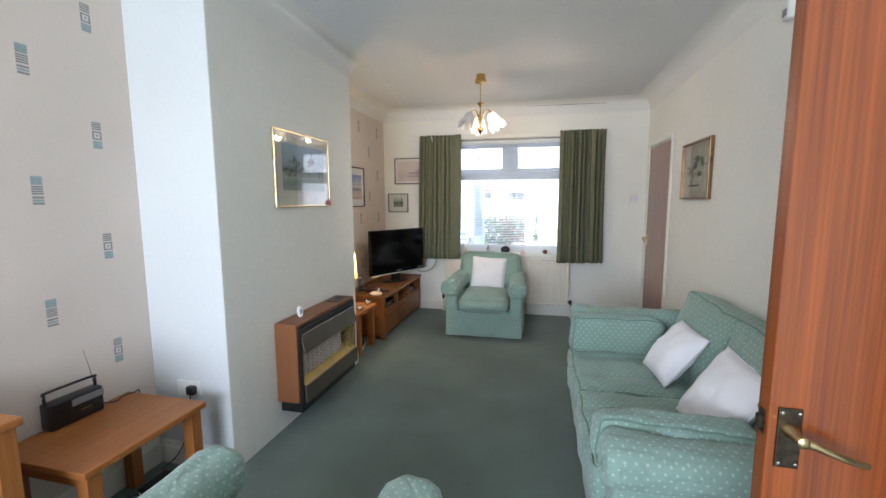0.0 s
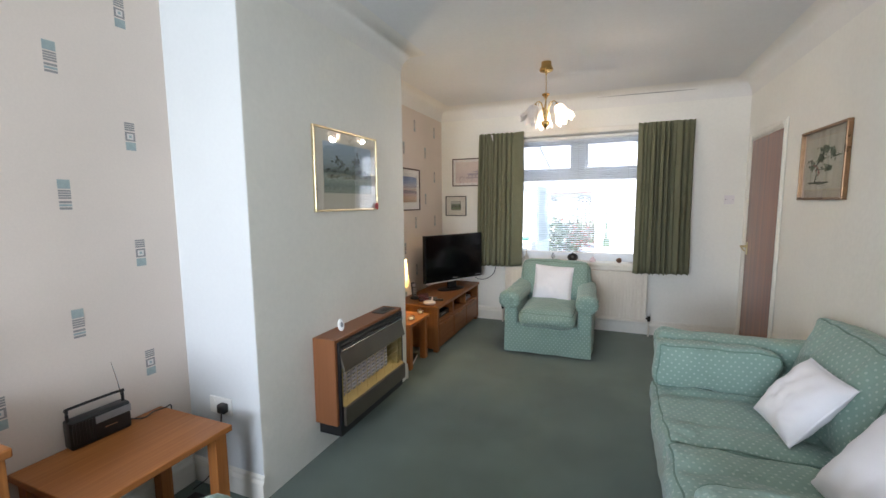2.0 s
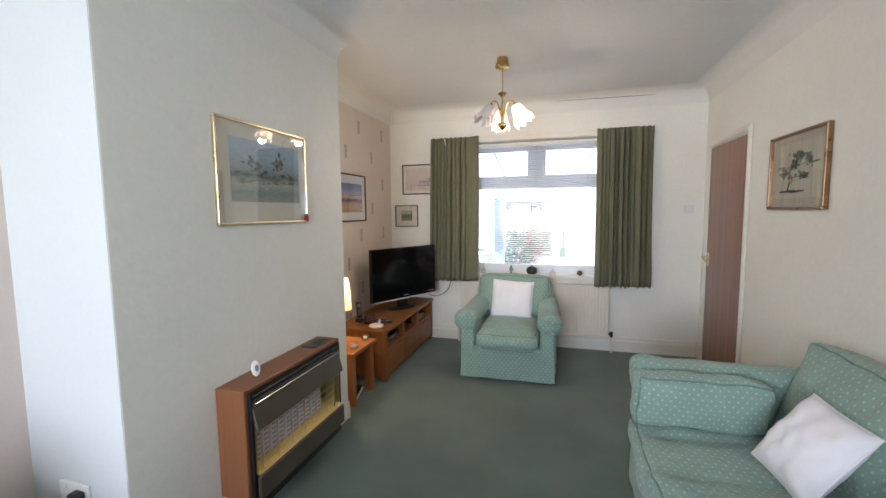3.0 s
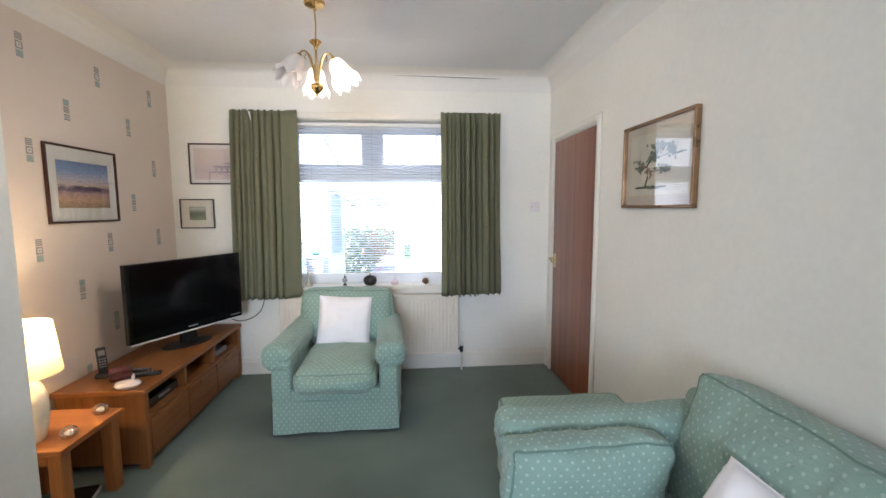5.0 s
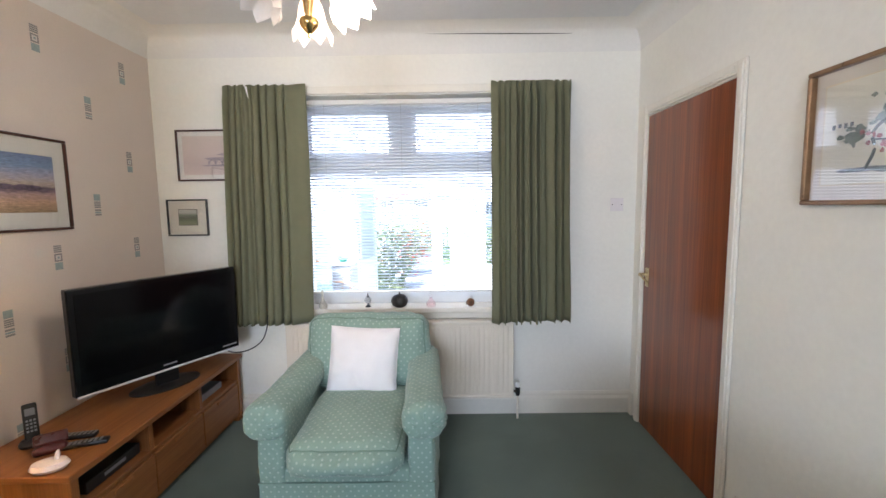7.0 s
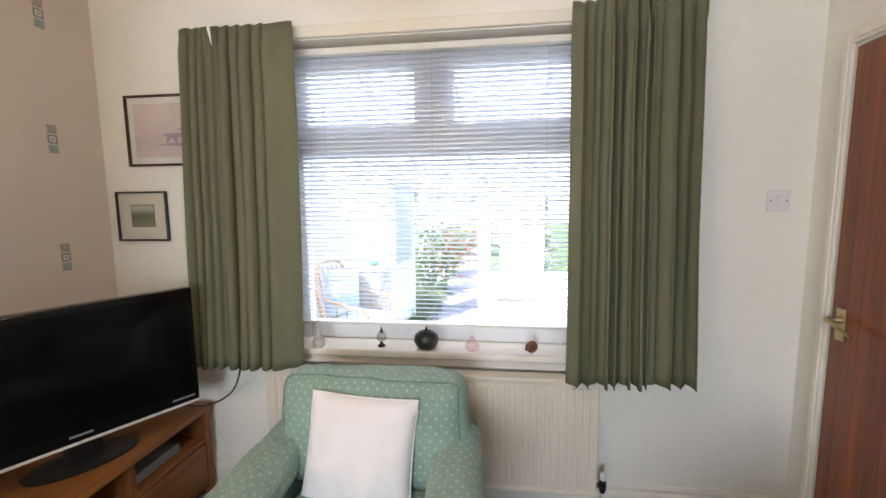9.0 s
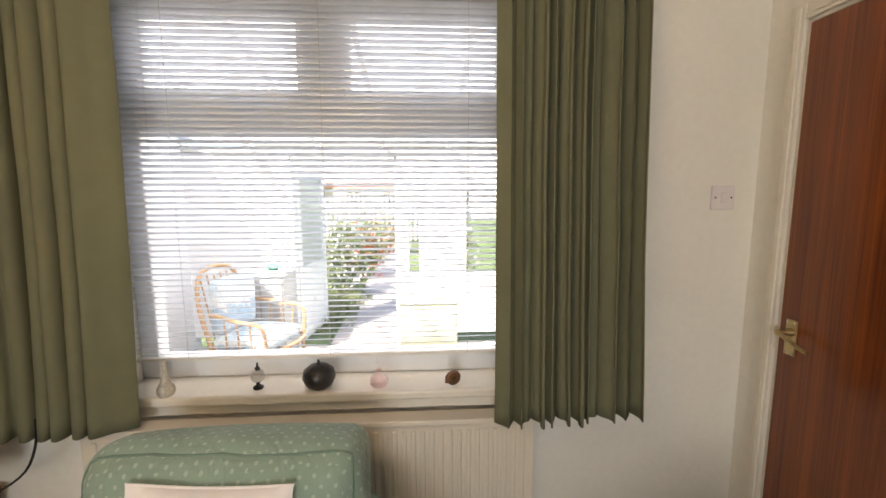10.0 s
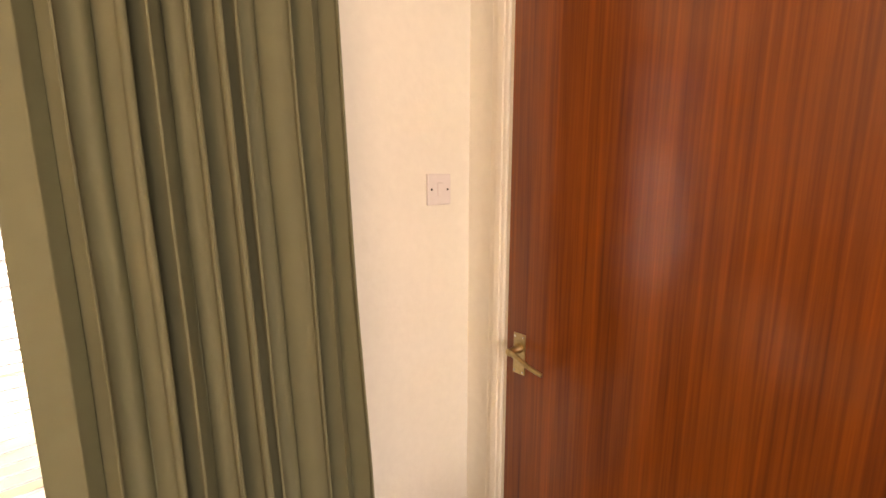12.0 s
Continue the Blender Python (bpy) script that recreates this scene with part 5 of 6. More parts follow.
for k in range(2):
    y0, y1 = 0.075 + k * 0.44, 0.505 + k * 0.44
    dr = part("drawer_front", box((SD - 0.030, y0, SH - 0.22), (SD - 0.012, y1 + 0.004, SH - 0.036), 0.003, 2), M_OAK, sideb, grain=1)
    dd = part("cupboard_door", box((SD - 0.030, y0, 0.085), (SD - 0.012, y1, SH - 0.235), 0.003, 2), M_OAK_SHADE, sideb, grain=2)
    part("door_knob", lathe([(0.008, 0), (0.008, 0.012), (0.015, 0.018), (0.012, 0.026)], 14, Matrix.Translation((SD - 0.012, y1 - 0.04 if k == 0 else y0 + 0.04, 0.36)) @ pose(0, 0, 0, 0, 90)), M_OAK, dd)
    part("drawer_knob", lathe([(0.008, 0), (0.008, 0.012), (0.015, 0.018), (0.012, 0.026)], 14, Matrix.Translation((SD - 0.012, (y0 + y1) / 2, SH - 0.135)) @ pose(0, 0, 0, 0, 90)), M_OAK, dr)
part("rail", box((SD - 0.03, 0.067, SH - 0.234), (SD - 0.010, SL - 0.067, SH - 0.221)), M_OAK, sideb, grain=1)

doily = empty("place_mat", (XL + 0.112, 0.475, SH), 2, "white printed tray mat lying on the sideboard", "mat")
part("sheet", box((-0.09, -0.215, 0), (0.09, 0.215, 0.004), 0.0015), M_WHITEPL, doily)
part("border", joined(box((-0.08, -0.205, 0.004), (0.08, -0.195, 0.0048)), box((-0.08, 0.195, 0.004), (0.08, 0.205, 0.0048)), box((-0.08, -0.195, 0.004), (-0.07, 0.195, 0.0048)), box((0.07, -0.195, 0.004), (0.08, 0.195, 0.0048))), M_MOTIF_PALE, doily)
gl = empty("glass_vase", (XL + 0.098, 0.612, SH + 0.005), 0, "tall clear glass vase standing on a white mat", "vase")
part("body", lathe([(0.042, 0), (0.043, 0.008), (0.018, 0.022), (0.014, 0.05), (0.022, 0.09), (0.027, 0.18), (0.030, 0.30), (0.0275, 0.30), (0.0245, 0.18), (0.019, 0.095), (0.008, 0.07)], 28), M_CUTGLASS, gl, smooth=True)
gl = empty("glass_bowl", (XL + 0.145, 0.635, SH + 0.005), 0, "small clear cut-glass bowl on a white mat", "bowl")
part("body", lathe([(0.02, 0), (0.021, 0.006), (0.030, 0.025), (0.034, 0.045), (0.031, 0.045), (0.026, 0.025), (0.006, 0.008)], 20, None, lambda a, i: (1 + 0.03 * math.cos(10 * a), 0)), M_CUTGLASS, gl, smooth=True)

# radio
rdo = empty("radio", (XL + 0.046, 1.118, 0.481), 87, "black portable radio with carrying handle and raised aerial", "radio")
part("body", box((-0.104, -0.030, 0), (0.112, 0.030, 0.118), 0.010, 3), M_BLACK, rdo, smooth=True)
part("dial", box((-0.02, -0.0345, 0.075), (0.110, -0.031, 0.105), 0.001), M_GREYPL, rdo, "grey tuning dial")
part("speaker_grille", joined(*[box((-0.098 + k * 0.011, -0.0345, 0.025), (-0.092 + k * 0.011, -0.0315, 0.105)) for k in range(7)]), M_BLACK, rdo)
part("badge", box((0.01, -0.0345, 0.046), (0.055, -0.0315, 0.049)), M_CHROME, rdo)
part("carrying_handle", tube(curve_pts([(-0.098, 0, 0.112), (-0.098, 0, 0.155), (-0.088, 0, 0.165), (0.088, 0, 0.165), (0.098, 0, 0.155), (0.098, 0, 0.112)], 30), 0.006, 8), M_BLACK, rdo)
part("aerial", tube([(0.105, 0.018, 0.115), (0.095, 0.020, 0.20), (0.078, 0.022, 0.295)], [0.0028, 0.0022, 0.0014], 6), M_CHROME, rdo, "thin chrome telescopic aerial")
part("mains_lead", tube(curve_pts([(0.12, 0.0, 0.02), (0.17, -0.015, 0.006), (0.22, 0.005, 0.006), (0.27, -0.005, 0.006), (0.300, 0.008, 0.0), (0.305, 0.012, -0.05), (0.305, 0.0, -0.30)], 42), 0.003, 6), M_CABLE, rdo)

# socket with plug
so = empty("wall_socket", (-1.632, C0 - 0.003, 0.447), 0, "white double wall socket with a black plug in it", "socket")
part("plate", box((-0.073, -0.010, -0.043), (0.073, 0.0, 0.043), 0.003, 2), M_WHITEPL, so)
part("rocker", box((-0.045, -0.013, 0.018), (-0.033, -0.009, 0.034), 0.001), M_WHITEPL, so)
part("rocker", box((0.01, -0.013, 0.018), (0.022, -0.009, 0.034), 0.001), M_WHITEPL, so)
pl = part("plug", box((0.012, -0.045, -0.022), (0.060, -0.010, 0.026), 0.010, 3), M_BLACK, so, "black plug", smooth=True)
part("lead", tube(curve_pts([(0.035, -0.035, -0.02), (0.03, -0.04, -0.10), (0.0, -0.03, -0.22), (-0.06, -0.05, -0.36), (-0.12, -0.10, -0.42)], 24), 0.003, 6), M_CABLE, pl)
ext = empty("cable_tangle", (XL + 0.20, 1.36, 0.0), 0, "loose black and pale leads with an adaptor under the table", "cable")
part("adaptor", box((-0.05, -0.08, 0.0), (0.05, 0.08, 0.045), 0.008, 2), M_BLACK, ext, "black adaptor block")
rnd = random.Random(4)
for k in range(4):
    p0 = Vector((rnd.uniform(-0.04, 0.04), -0.08, 0.03))
    pts = [p0] + [Vector((rnd.uniform(-0.14, 0.16), -0.12 - 0.07 * j + rnd.uniform(-0.03, 0.03), rnd.uniform(0.005, 0.05))) for j in range(5)]
    part("lead", tube(curve_pts(pts, 30), 0.003, 6), M_WHITECABLE if k % 2 else M_CABLE, ext)

# television
M_GLOSSBLACK = surface("piano_black_plastic", (0.005, 0.005, 0.006), 0.1, var=0.05, scale=10, fine=40, bump=0.0, spec=0.35)
M_SILVER = surface("silver_painted_plastic", (0.72, 0.72, 0.73), 0.3, metal=0.2, var=0.03, scale=10, fine=60, bump=0.0)
tv = empty("television", (-1.482, 4.470, TVH), 61.5, "black flat-screen television on a round foot", "television")
TW, TH = 0.838, 0.517
TB = 0.118
part("casing", box((-TW / 2, -0.02, TB), (TW / 2, 0.028, TB + TH), 0.006, 2), M_GLOSSBLACK, tv)
part("back_bulge", box((-TW * 0.36, 0.028, TB + 0.06), (TW * 0.36, 0.075, TB + TH - 0.08), 0.02, 2), M_BLACK, tv)
part("screen", box((-TW / 2 + 0.028, -0.0225, TB + 0.055), (TW / 2 - 0.028, -0.0195, TB + TH - 0.028)), M_SCREEN, tv, "glossy dark screen")
part("silver_strip", box((-TW / 2 + 0.004, -0.027, TB - 0.004), (TW / 2 - 0.004, -0.0195, TB + 0.007), 0.002), M_SILVER, tv, "thin silver strip")
part("maker_badge", box((-0.035, -0.0225, TB + 0.026), (0.035, -0.0195, TB + 0.034)), M_GREYPL, tv)
part("corner_lettering", box((TW / 2 - 0.11, -0.0225, TB + 0.026), (TW / 2 - 0.02, -0.0195, TB + 0.034)), M_GREYPL, tv)
part("neck", box((-0.04, 0.050, 0.012), (0.08, 0.080, TB + 0.10), 0.006, 2), M_BLACK, tv)
part("foot", shifted(lathe([(0.20, 0.0), (0.20, 0.006), (0.17, 0.014), (0.05, 0.02)], 32), Matrix.Translation((0.02, 0.080, 0)) @ Matrix.Diagonal((0.92, 0.54, 1, 1))), M_BLACK, tv, "oval gloss black foot", smooth=True)
part("mains_lead", tube(curve_pts([(0.30, 0.045, 0.16), (0.40, 0.03, 0.075), (0.48, -0.03, 0.075), (0.535, -0.09, 0.13), (0.56, -0.115, 0.22), (0.565, -0.12, 0.30)], 24), 0.004, 6), M_CABLE, tv)

ph = empty("cordless_telephone", (XL + 0.147, 3.925, TVH), 48, "black cordless telephone standing in its charger", "telephone")
part("charger", lathe([(0.045, 0), (0.047, 0.012), (0.038, 0.024), (0.02, 0.028)], 20), M_BLACK, ph, smooth=True)
hs = part("handset", box((-0.024, -0.012, 0), (0.024, 0.012, 0.155), 0.008, 3, Matrix.Translation((0, 0.004, 0.018)) @ pose(0, 0, 0, -14)), M_BLACK, ph, smooth=True)
part("display", box((-0.016, -0.0135, 0.105), (0.016, -0.0115, 0.135), 0, 1, Matrix.Translation((0, 0.004, 0.018)) @ pose(0, 0, 0, -14)), M_GREYPL, hs, "grey display")
for r in range(4):
    for c in range(3):
        part("key", box((-0.016 + c * 0.012, -0.0135, 0.035 + r * 0.015), (-0.008 + c * 0.012, -0.0115, 0.043 + r * 0.015), 0, 1, Matrix.Translation((0, 0.004, 0.018)) @ pose(0, 0, 0, -14)), M_GREYPL, hs)
gc = empty("spectacle_case", (XL + 0.283, 3.862, TVH), 38, "dark red leather spectacle case standing open", "case")
M_OXBLOOD = surface("oxblood_leather", (0.075, 0.012, 0.012), 0.3, var=0.15, scale=20, fine=150, bump=0.15)
part("shell", soft_box((-0.055, -0.024, 0.0), (0.055, 0.024, 0.034), 0.016, (0, 0, 0.004), 0.001, 8, 40), M_OXBLOOD, gc, smooth=True)
part("lid", soft_box((-0.055, -0.006, 0.0), (0.055, 0.006, 0.046), 0.006, (0, 0.004, 0), 0.001, 8, 41, Matrix.Translation((0, 0.022, 0.028)) @ pose(0, 0, 0, -25)), M_OXBLOOD, gc, smooth=True)
M_CHINA = surface("pinkish_china", (0.82, 0.72, 0.71), 0.25, var=0.03, scale=20, fine=60, bump=0.0)
sn = empty("china_bird_dish", (XL + 0.395, 3.742, TVH), 20, "pinkish white china dish shaped like a bird", "ornament")
part("body", lathe([(0.03, 0), (0.048, 0.006), (0.058, 0.020), (0.050, 0.036), (0.022, 0.044)], 22, Matrix.Diagonal((1.1, 0.78, 1, 1))), M_CHINA, sn, smooth=True)
part("tail", lathe([(0.008, 0.02), (0.009, 0.04), (0.004, 0.055)], 10, Matrix.Translation((0.02, 0, 0.024)) @ pose(0, 0, 0, 0, 12)), M_CHINA, sn, smooth=True)
for k, (px, py, rz_, ln) in enumerate(((XL + 0.385, 3.915, 22, 0.16), (XL + 0.300, 3.975, 12, 0.14))):
    rc = empty("remote_control", (px, py, TVH), rz_, "black remote control lying on the television unit", "remote control", "remotes")
    part("body", box((-ln / 2, -0.022, 0), (ln / 2, 0.022, 0.018), 0.006, 2), M_BLACK, rc, smooth=True)
    part("keys", joined(*[box((-ln / 2 + 0.02 + i * 0.018, -0.014 + j * 0.011, 0.018), (-ln / 2 + 0.03 + i * 0.018, -0.007 + j * 0.011, 0.0195)) for i in range(7) for j in range(3)]), M_GREYPL, rc)
for k, (y0, w) in enumerate(((0.16, 0.30), (0.93, 0.26))):
    bx = empty("set_top_box", (XL + 0.30, TVY0 + y0 + w / 2 - 0.03, 0.29), 0, "black set-top box on the open shelf" if k == 0 else "slim grey player on the open shelf", "media player")
    part("body", box((-0.13, -w / 2, 0.004), (0.145, w / 2, 0.055 if k == 0 else 0.045), 0.004, 2), M_BLACK if k == 0 else M_GREYPL, bx)
    part("display", box((0.144, -0.06, 0.025), (0.1465, 0.06, 0.04)), M_GREYPL, bx)

# table lamp
tl = empty("table_lamp", (XL + 0.255, 3.305, 0.415), 0, "lit table lamp with white textured base and cream shade", "lamp")
part("base", lathe([(0.05, 0), (0.056, 0.014), (0.068, 0.07), (0.076, 0.14), (0.072, 0.20), (0.052, 0.26), (0.026, 0.285), (0.018, 0.305)], 28, None, lambda a, i: (1 + 0.04 * math.cos(9 * a + i), 0)), M_CERAMIC, tl, "white moulded ceramic base", smooth=True)
part("holder", lathe([(0.012, 0.300), (0.016, 0.305), (0.016, 0.35), (0.008, 0.355)], 14), M_WHITEPL, tl)
bm = lathe([(0.135, 0.308), (0.112, 0.535), (0.1105, 0.535), (0.1335, 0.308)], 40)
for f in [f for f in bm.faces if len(f.verts) > 4]:
    bm.faces.remove(f)
part("shade", bm, M_LAMPSHADE, tl, "cream cloth shade glowing warm", smooth=True)
part("bulb", lathe([(0.010, 0.35), (0.026, 0.39), (0.030, 0.42), (0.020, 0.445), (0.004, 0.45)], 16), glow("warm_bulb", (1.0, 0.62, 0.25), 5), tl, smooth=True)
lamp("table_lamp_light", (XL + 0.255, 3.305, 0.415 + 0.47), 4.2, (1.0, 0.74, 0.42), 0.03)
for k, (x, y) in enumerate(((XL + 0.388, 3.545), (XL + 0.405, 3.325))):
    pw = empty("paperweight", (x, y, 0.415), 0, "small clear glass paperweight on the lamp table", "paperweight", "paperweights")
    part("ball", lathe([(0.018, 0), (0.030, 0.008), (0.036, 0.025), (0.030, 0.042), (0.016, 0.052), (0.003, 0.054)], 20), M_CUTGLASS, pw, smooth=True)
    part("inlay", lathe([(0.004, 0.012), (0.014, 0.02), (0.012, 0.03), (0.003, 0.036)], 10, None, lambda a, i: (1 + 0.3 * math.cos(5 * a), 0)), M_WHITEPL, pw, "white flower in the glass")
bk = empty("magazine_pile", (XL + 0.28, 3.42, 0.0), 15, "small pile of papers on the floor under the lamp table", "magazines")
for k in range(3):
    part("magazine", box((-0.10 + 0.01 * k, -0.14, 0.012 * k), (0.10, 0.13 - 0.01 * k, 0.012 * k + 0.011), 0.001), (M_PAPERW, M_WHITEPL, M_BLACK)[k], bk)

# ---- ceiling light ----
PX, PY = -0.393, 3.765
cl = empty("chandelier", (PX, PY, H - 0.028), 0, "brass ceiling light with frosted tulip glass shades, two lit", "ceiling light")
part("ceiling_rose", lathe([(0.040, 0.028), (0.042, 0.0), (0.052, -0.022), (0.056, -0.034), (0.050, -0.046), (0.030, -0.052), (0.008, -0.058), (0.006, -0.075)], 28), M_BRASS, cl, smooth=True)
part("stem", tube([(0, 0, -0.07), (0.002, 0, -0.15), (0, 0, -0.235)], 0.004, 8), M_OLDBRASS, cl)
part("collar", lathe([(0.006, -0.218), (0.028, -0.224), (0.033, -0.232), (0.026, -0.240), (0.014, -0.250), (0.010, -0.262), (0.008, -0.27)], 22), M_BRASS, cl, smooth=True)
part("column", lathe([(0.007, -0.262), (0.007, -0.345), (0.013, -0.36), (0.015, -0.39), (0.011, -0.425), (0.009, -0.45)], 16), M_OLDBRASS, cl, smooth=True)
part("finial", lathe([(0.010, -0.442), (0.030, -0.450), (0.034, -0.460), (0.030, -0.476), (0.016, -0.492), (0.007, -0.500), (0.006, -0.512), (0.002, -0.515)], 22), M_BRASS, cl, smooth=True)
BULB = glow("lit_bulb", (1.0, 0.70, 0.38), 3)


def petal(q, i):
    """Eight pointed petals at the rim, fluted above them."""
    tooth = 1 - 2 * abs((q * 8 / (2 * math.pi)) % 1.0 - 0.5)
    k = (i / 8) ** 3.2
    return 1 + 0.03 * math.cos(8 * q) * (i / 8) + 0.07 * k * tooth, (0.036 * tooth + 0.007 * math.sin(3 * q) - 0.014) * k


for k, (ang, lit) in enumerate(((222, False), (-15, True), (103, True))):
    a = radians(ang)
    ca, sa = math.cos(a), math.sin(a)
    pts = curve_pts([(0.010 * ca, 0.010 * sa, -0.44), (0.022 * ca, 0.022 * sa, -0.37), (0.045 * ca, 0.045 * sa, -0.305), (0.068 * ca, 0.068 * sa, -0.292), (0.090 * ca, 0.090 * sa, -0.305), (0.100 * ca, 0.100 * sa, -0.325)], 24)
    arm = part("arm", tube(pts, 0.0042, 8), M_BRASS, cl, smooth=True)
    tip = Matrix.Translation((0.100 * ca, 0.100 * sa, -0.325)) @ pose(0, 0, 0, 0, 0, ang) @ pose(0, 0, 0, 0, 151)
    part("gallery", lathe([(0.008, -0.012), (0.014, -0.004), (0.018, 0.006), (0.014, 0.010)], 16, tip), M_BRASS, arm, smooth=True)
    bm = lathe([(0.016, 0.004), (0.031, 0.012), (0.041, 0.030), (0.047, 0.052), (0.050, 0.074), (0.055, 0.093), (0.061, 0.110), (0.068, 0.125), (0.074, 0.138)], 64, tip, petal)
    for f in [f for f in bm.faces if len(f.verts) > 4]:
        bm.faces.remove(f)
    bm.normal_update()
    bmesh.ops.solidify(bm, geom=bm.faces[:], thickness=0.0025)
    part("shade", bm, M_SHADE, arm, "frosted tulip-shaped glass shade with a pointed rim", smooth=True)
    part("bulb", lathe([(0.008, 0.012), (0.014, 0.03), (0.018, 0.05), (0.013, 0.068), (0.003, 0.076)], 14, tip), BULB if lit else M_SHADE, arm, smooth=True)
    if lit:
        lamp("chandelier_light", tuple(Vector((PX, PY, H - 0.028)) + tip @ Vector((0, 0, 0.160))), 2.6, (1.0, 0.78, 0.56), 0.03)

for ang in (162, 43, 282):
    a = radians(ang)
    ca, sa = math.cos(a), math.sin(a)
    rod = [(0.010, -0.44), (0.016, -0.38), (0.026, -0.32), (0.044, -0.285), (0.062, -0.288), (0.068, -0.304), (0.060, -0.314)]
    part("scroll_rod", tube(curve_pts([(r * ca, r * sa, z) for r, z in rod], 24), 0.0026, 6), M_BRASS, cl, "thin curled brass rod", smooth=True)

# ---- small fixtures ----
sw = empty("light_switch", (1.222, YW, 1.452), 0, "white plastic light switch on the cream wall", "switch")
part("plate", box((-0.043, -0.009, -0.043), (0.043, 0.0, 0.043), 0.003, 2), M_SWITCH, sw)
part("rocker", box((-0.010, -0.014, -0.019), (0.010, -0.008, 0.019), 0.002), M_SWITCH, sw)
for s in (-1, 1):
    part("screw", lathe([(0.0035, 0), (0.003, 0.0015)], 10, Matrix.Translation((s * 0.030, -0.009, 0)) @ pose(0, 0, 0, 90)), M_BLACK, sw)
sen = empty("movement_sensor", (XR, 2.255, 2.355), -90, "small white alarm sensor high on the wall", "sensor")
part("body", box((-0.03, -0.045, -0.05), (0.03, 0.0, 0.05), 0.010, 3), M_WHITEPL, sen, smooth=True)
part("lens", box((-0.02, -0.047, -0.035), (0.02, -0.044, 0.0), 0.001), M_GREYPL, sen)

# ---- on the window sill ----
SZ = WZ0 + 0.004
M_POT = surface("dark_glazed_pot", (0.035, 0.032, 0.030), 0.35, var=0.5, scale=18, fine=90, bump=0.1)
M_VASE = surface("marbled_vase", (0.56, 0.52, 0.44), 0.35, var=0.2, scale=30, fine=120, bump=0.05)
M_SMOKE = glass("smoky_glass", (0.78, 0.78, 0.78), 0.0, 2.0, 0.1)
M_PINKGL = glass("pink_glass", (1.0, 0.90, 0.92), 0.0, 2.0, 0.08)
M_AMMON = surface("brown_shell", (0.19, 0.09, 0.045), 0.5, var=0.35, scale=40, fine=150, bump=0.3)
v = empty("bud_vase", (-0.775, 5.03, SZ), 0, "slim marbled stone bud vase on the sill", "vase")
part("body", lathe([(0.022, 0), (0.029, 0.012), (0.028, 0.03), (0.014, 0.055), (0.008, 0.08), (0.007, 0.125), (0.009, 0.130)], 22), M_VASE, v, smooth=True)
v = empty("oil_lamp_ornament", (-0.472, 5.065, SZ), 0, "tiny oil lamp with clear globe and dark base", "ornament")
part("base", lathe([(0.018, 0), (0.019, 0.006), (0.008, 0.014), (0.006, 0.02)], 18), M_BLACK, v, smooth=True)
part("globe", lathe([(0.006, 0.02), (0.022, 0.034), (0.025, 0.05), (0.018, 0.066), (0.006, 0.072)], 20), M_SMOKE, v, smooth=True)
part("cap", lathe([(0.008, 0.070), (0.010, 0.076), (0.004, 0.082), (0.003, 0.096), (0.001, 0.098)], 14), M_BLACK, v, smooth=True)
v = empty("round_pot", (-0.252, 5.06, SZ), 0, "round dark mottled stoneware pot with a lid", "pot")
part("body", lathe([(0.03, 0), (0.048, 0.012), (0.060, 0.040), (0.054, 0.066), (0.034, 0.082), (0.012, 0.088)], 28), M_POT, v, smooth=True)
part("lid_knob", lathe([(0.012, 0.087), (0.005, 0.092), (0.004, 0.104), (0.001, 0.106)], 12), M_POT, v, smooth=True)
v = empty("perfume_bottle", (-0.035, 5.06, SZ), 0, "pink glass perfume bottle with a clear stopper", "bottle")
part("body", lathe([(0.028, 0), (0.033, 0.008), (0.034, 0.022), (0.024, 0.040), (0.010, 0.052), (0.010, 0.062)], 22), M_PINKGL, v, smooth=True)
part("stopper", lathe([(0.008, 0.062), (0.016, 0.072), (0.012, 0.085), (0.006, 0.095), (0.010, 0.104), (0.002, 0.112)], 16), M_GLASS, v, smooth=True)
v = empty("shell_ornament", (0.240, 5.035, SZ), 20, "polished brown coiled fossil shell on the sill", "ornament")
bm = bmesh.new()
pts = [Vector((math.cos(t) * (0.006 + 0.0021 * t), 0, 0.028 + math.sin(t) * (0.006 + 0.0021 * t))) for t in [0.25 * k for k in range(40)]]
add_tube(bm, pts, [0.0025 + 0.0085 * k / 40 for k in range(40)], 10)
part("coil", bm, M_AMMON, v, smooth=True)
part("middle", shifted(lathe([(0.020, -0.009), (0.026, 0.0), (0.020, 0.009)], 18), Matrix.Translation((0, 0, 0.028)) @ pose(0, 0, 0, 90)), M_AMMON, v, "dark polished middle", smooth=True)

# ---- garden room and garden beyond the window ----
GZ = -0.12
M_PALEWALL = surface("white_painted_render", (0.74, 0.76, 0.80), 0.8, var=0.04, scale=2, fine=40, bump=0.25)
M_TILE = surface("pale_vinyl_floor", (0.60, 0.57, 0.52), 0.45, var=0.08, scale=3, fine=40, bump=0.05)
M_MAT = surface("grey_door_mat", (0.23, 0.22, 0.22), 0.95, var=0.15, scale=8, fine=200, bump=0.4)
M_WICKER = wood("honey_cane", (0.36, 0.22, 0.12), (0.52, 0.34, 0.20), rough=0.4, stretch=6, scale=20, coat=0.2)
M_BLUECLOTH = painted("blue_floral_cotton", [(0.0, (0.55, 0.62, 0.68)), (0.4, (0.28, 0.42, 0.58)), (0.6, (0.70, 0.72, 0.72)), (1.0, (0.35, 0.50, 0.62))], 0.4, 0.3, 7, 1.0)
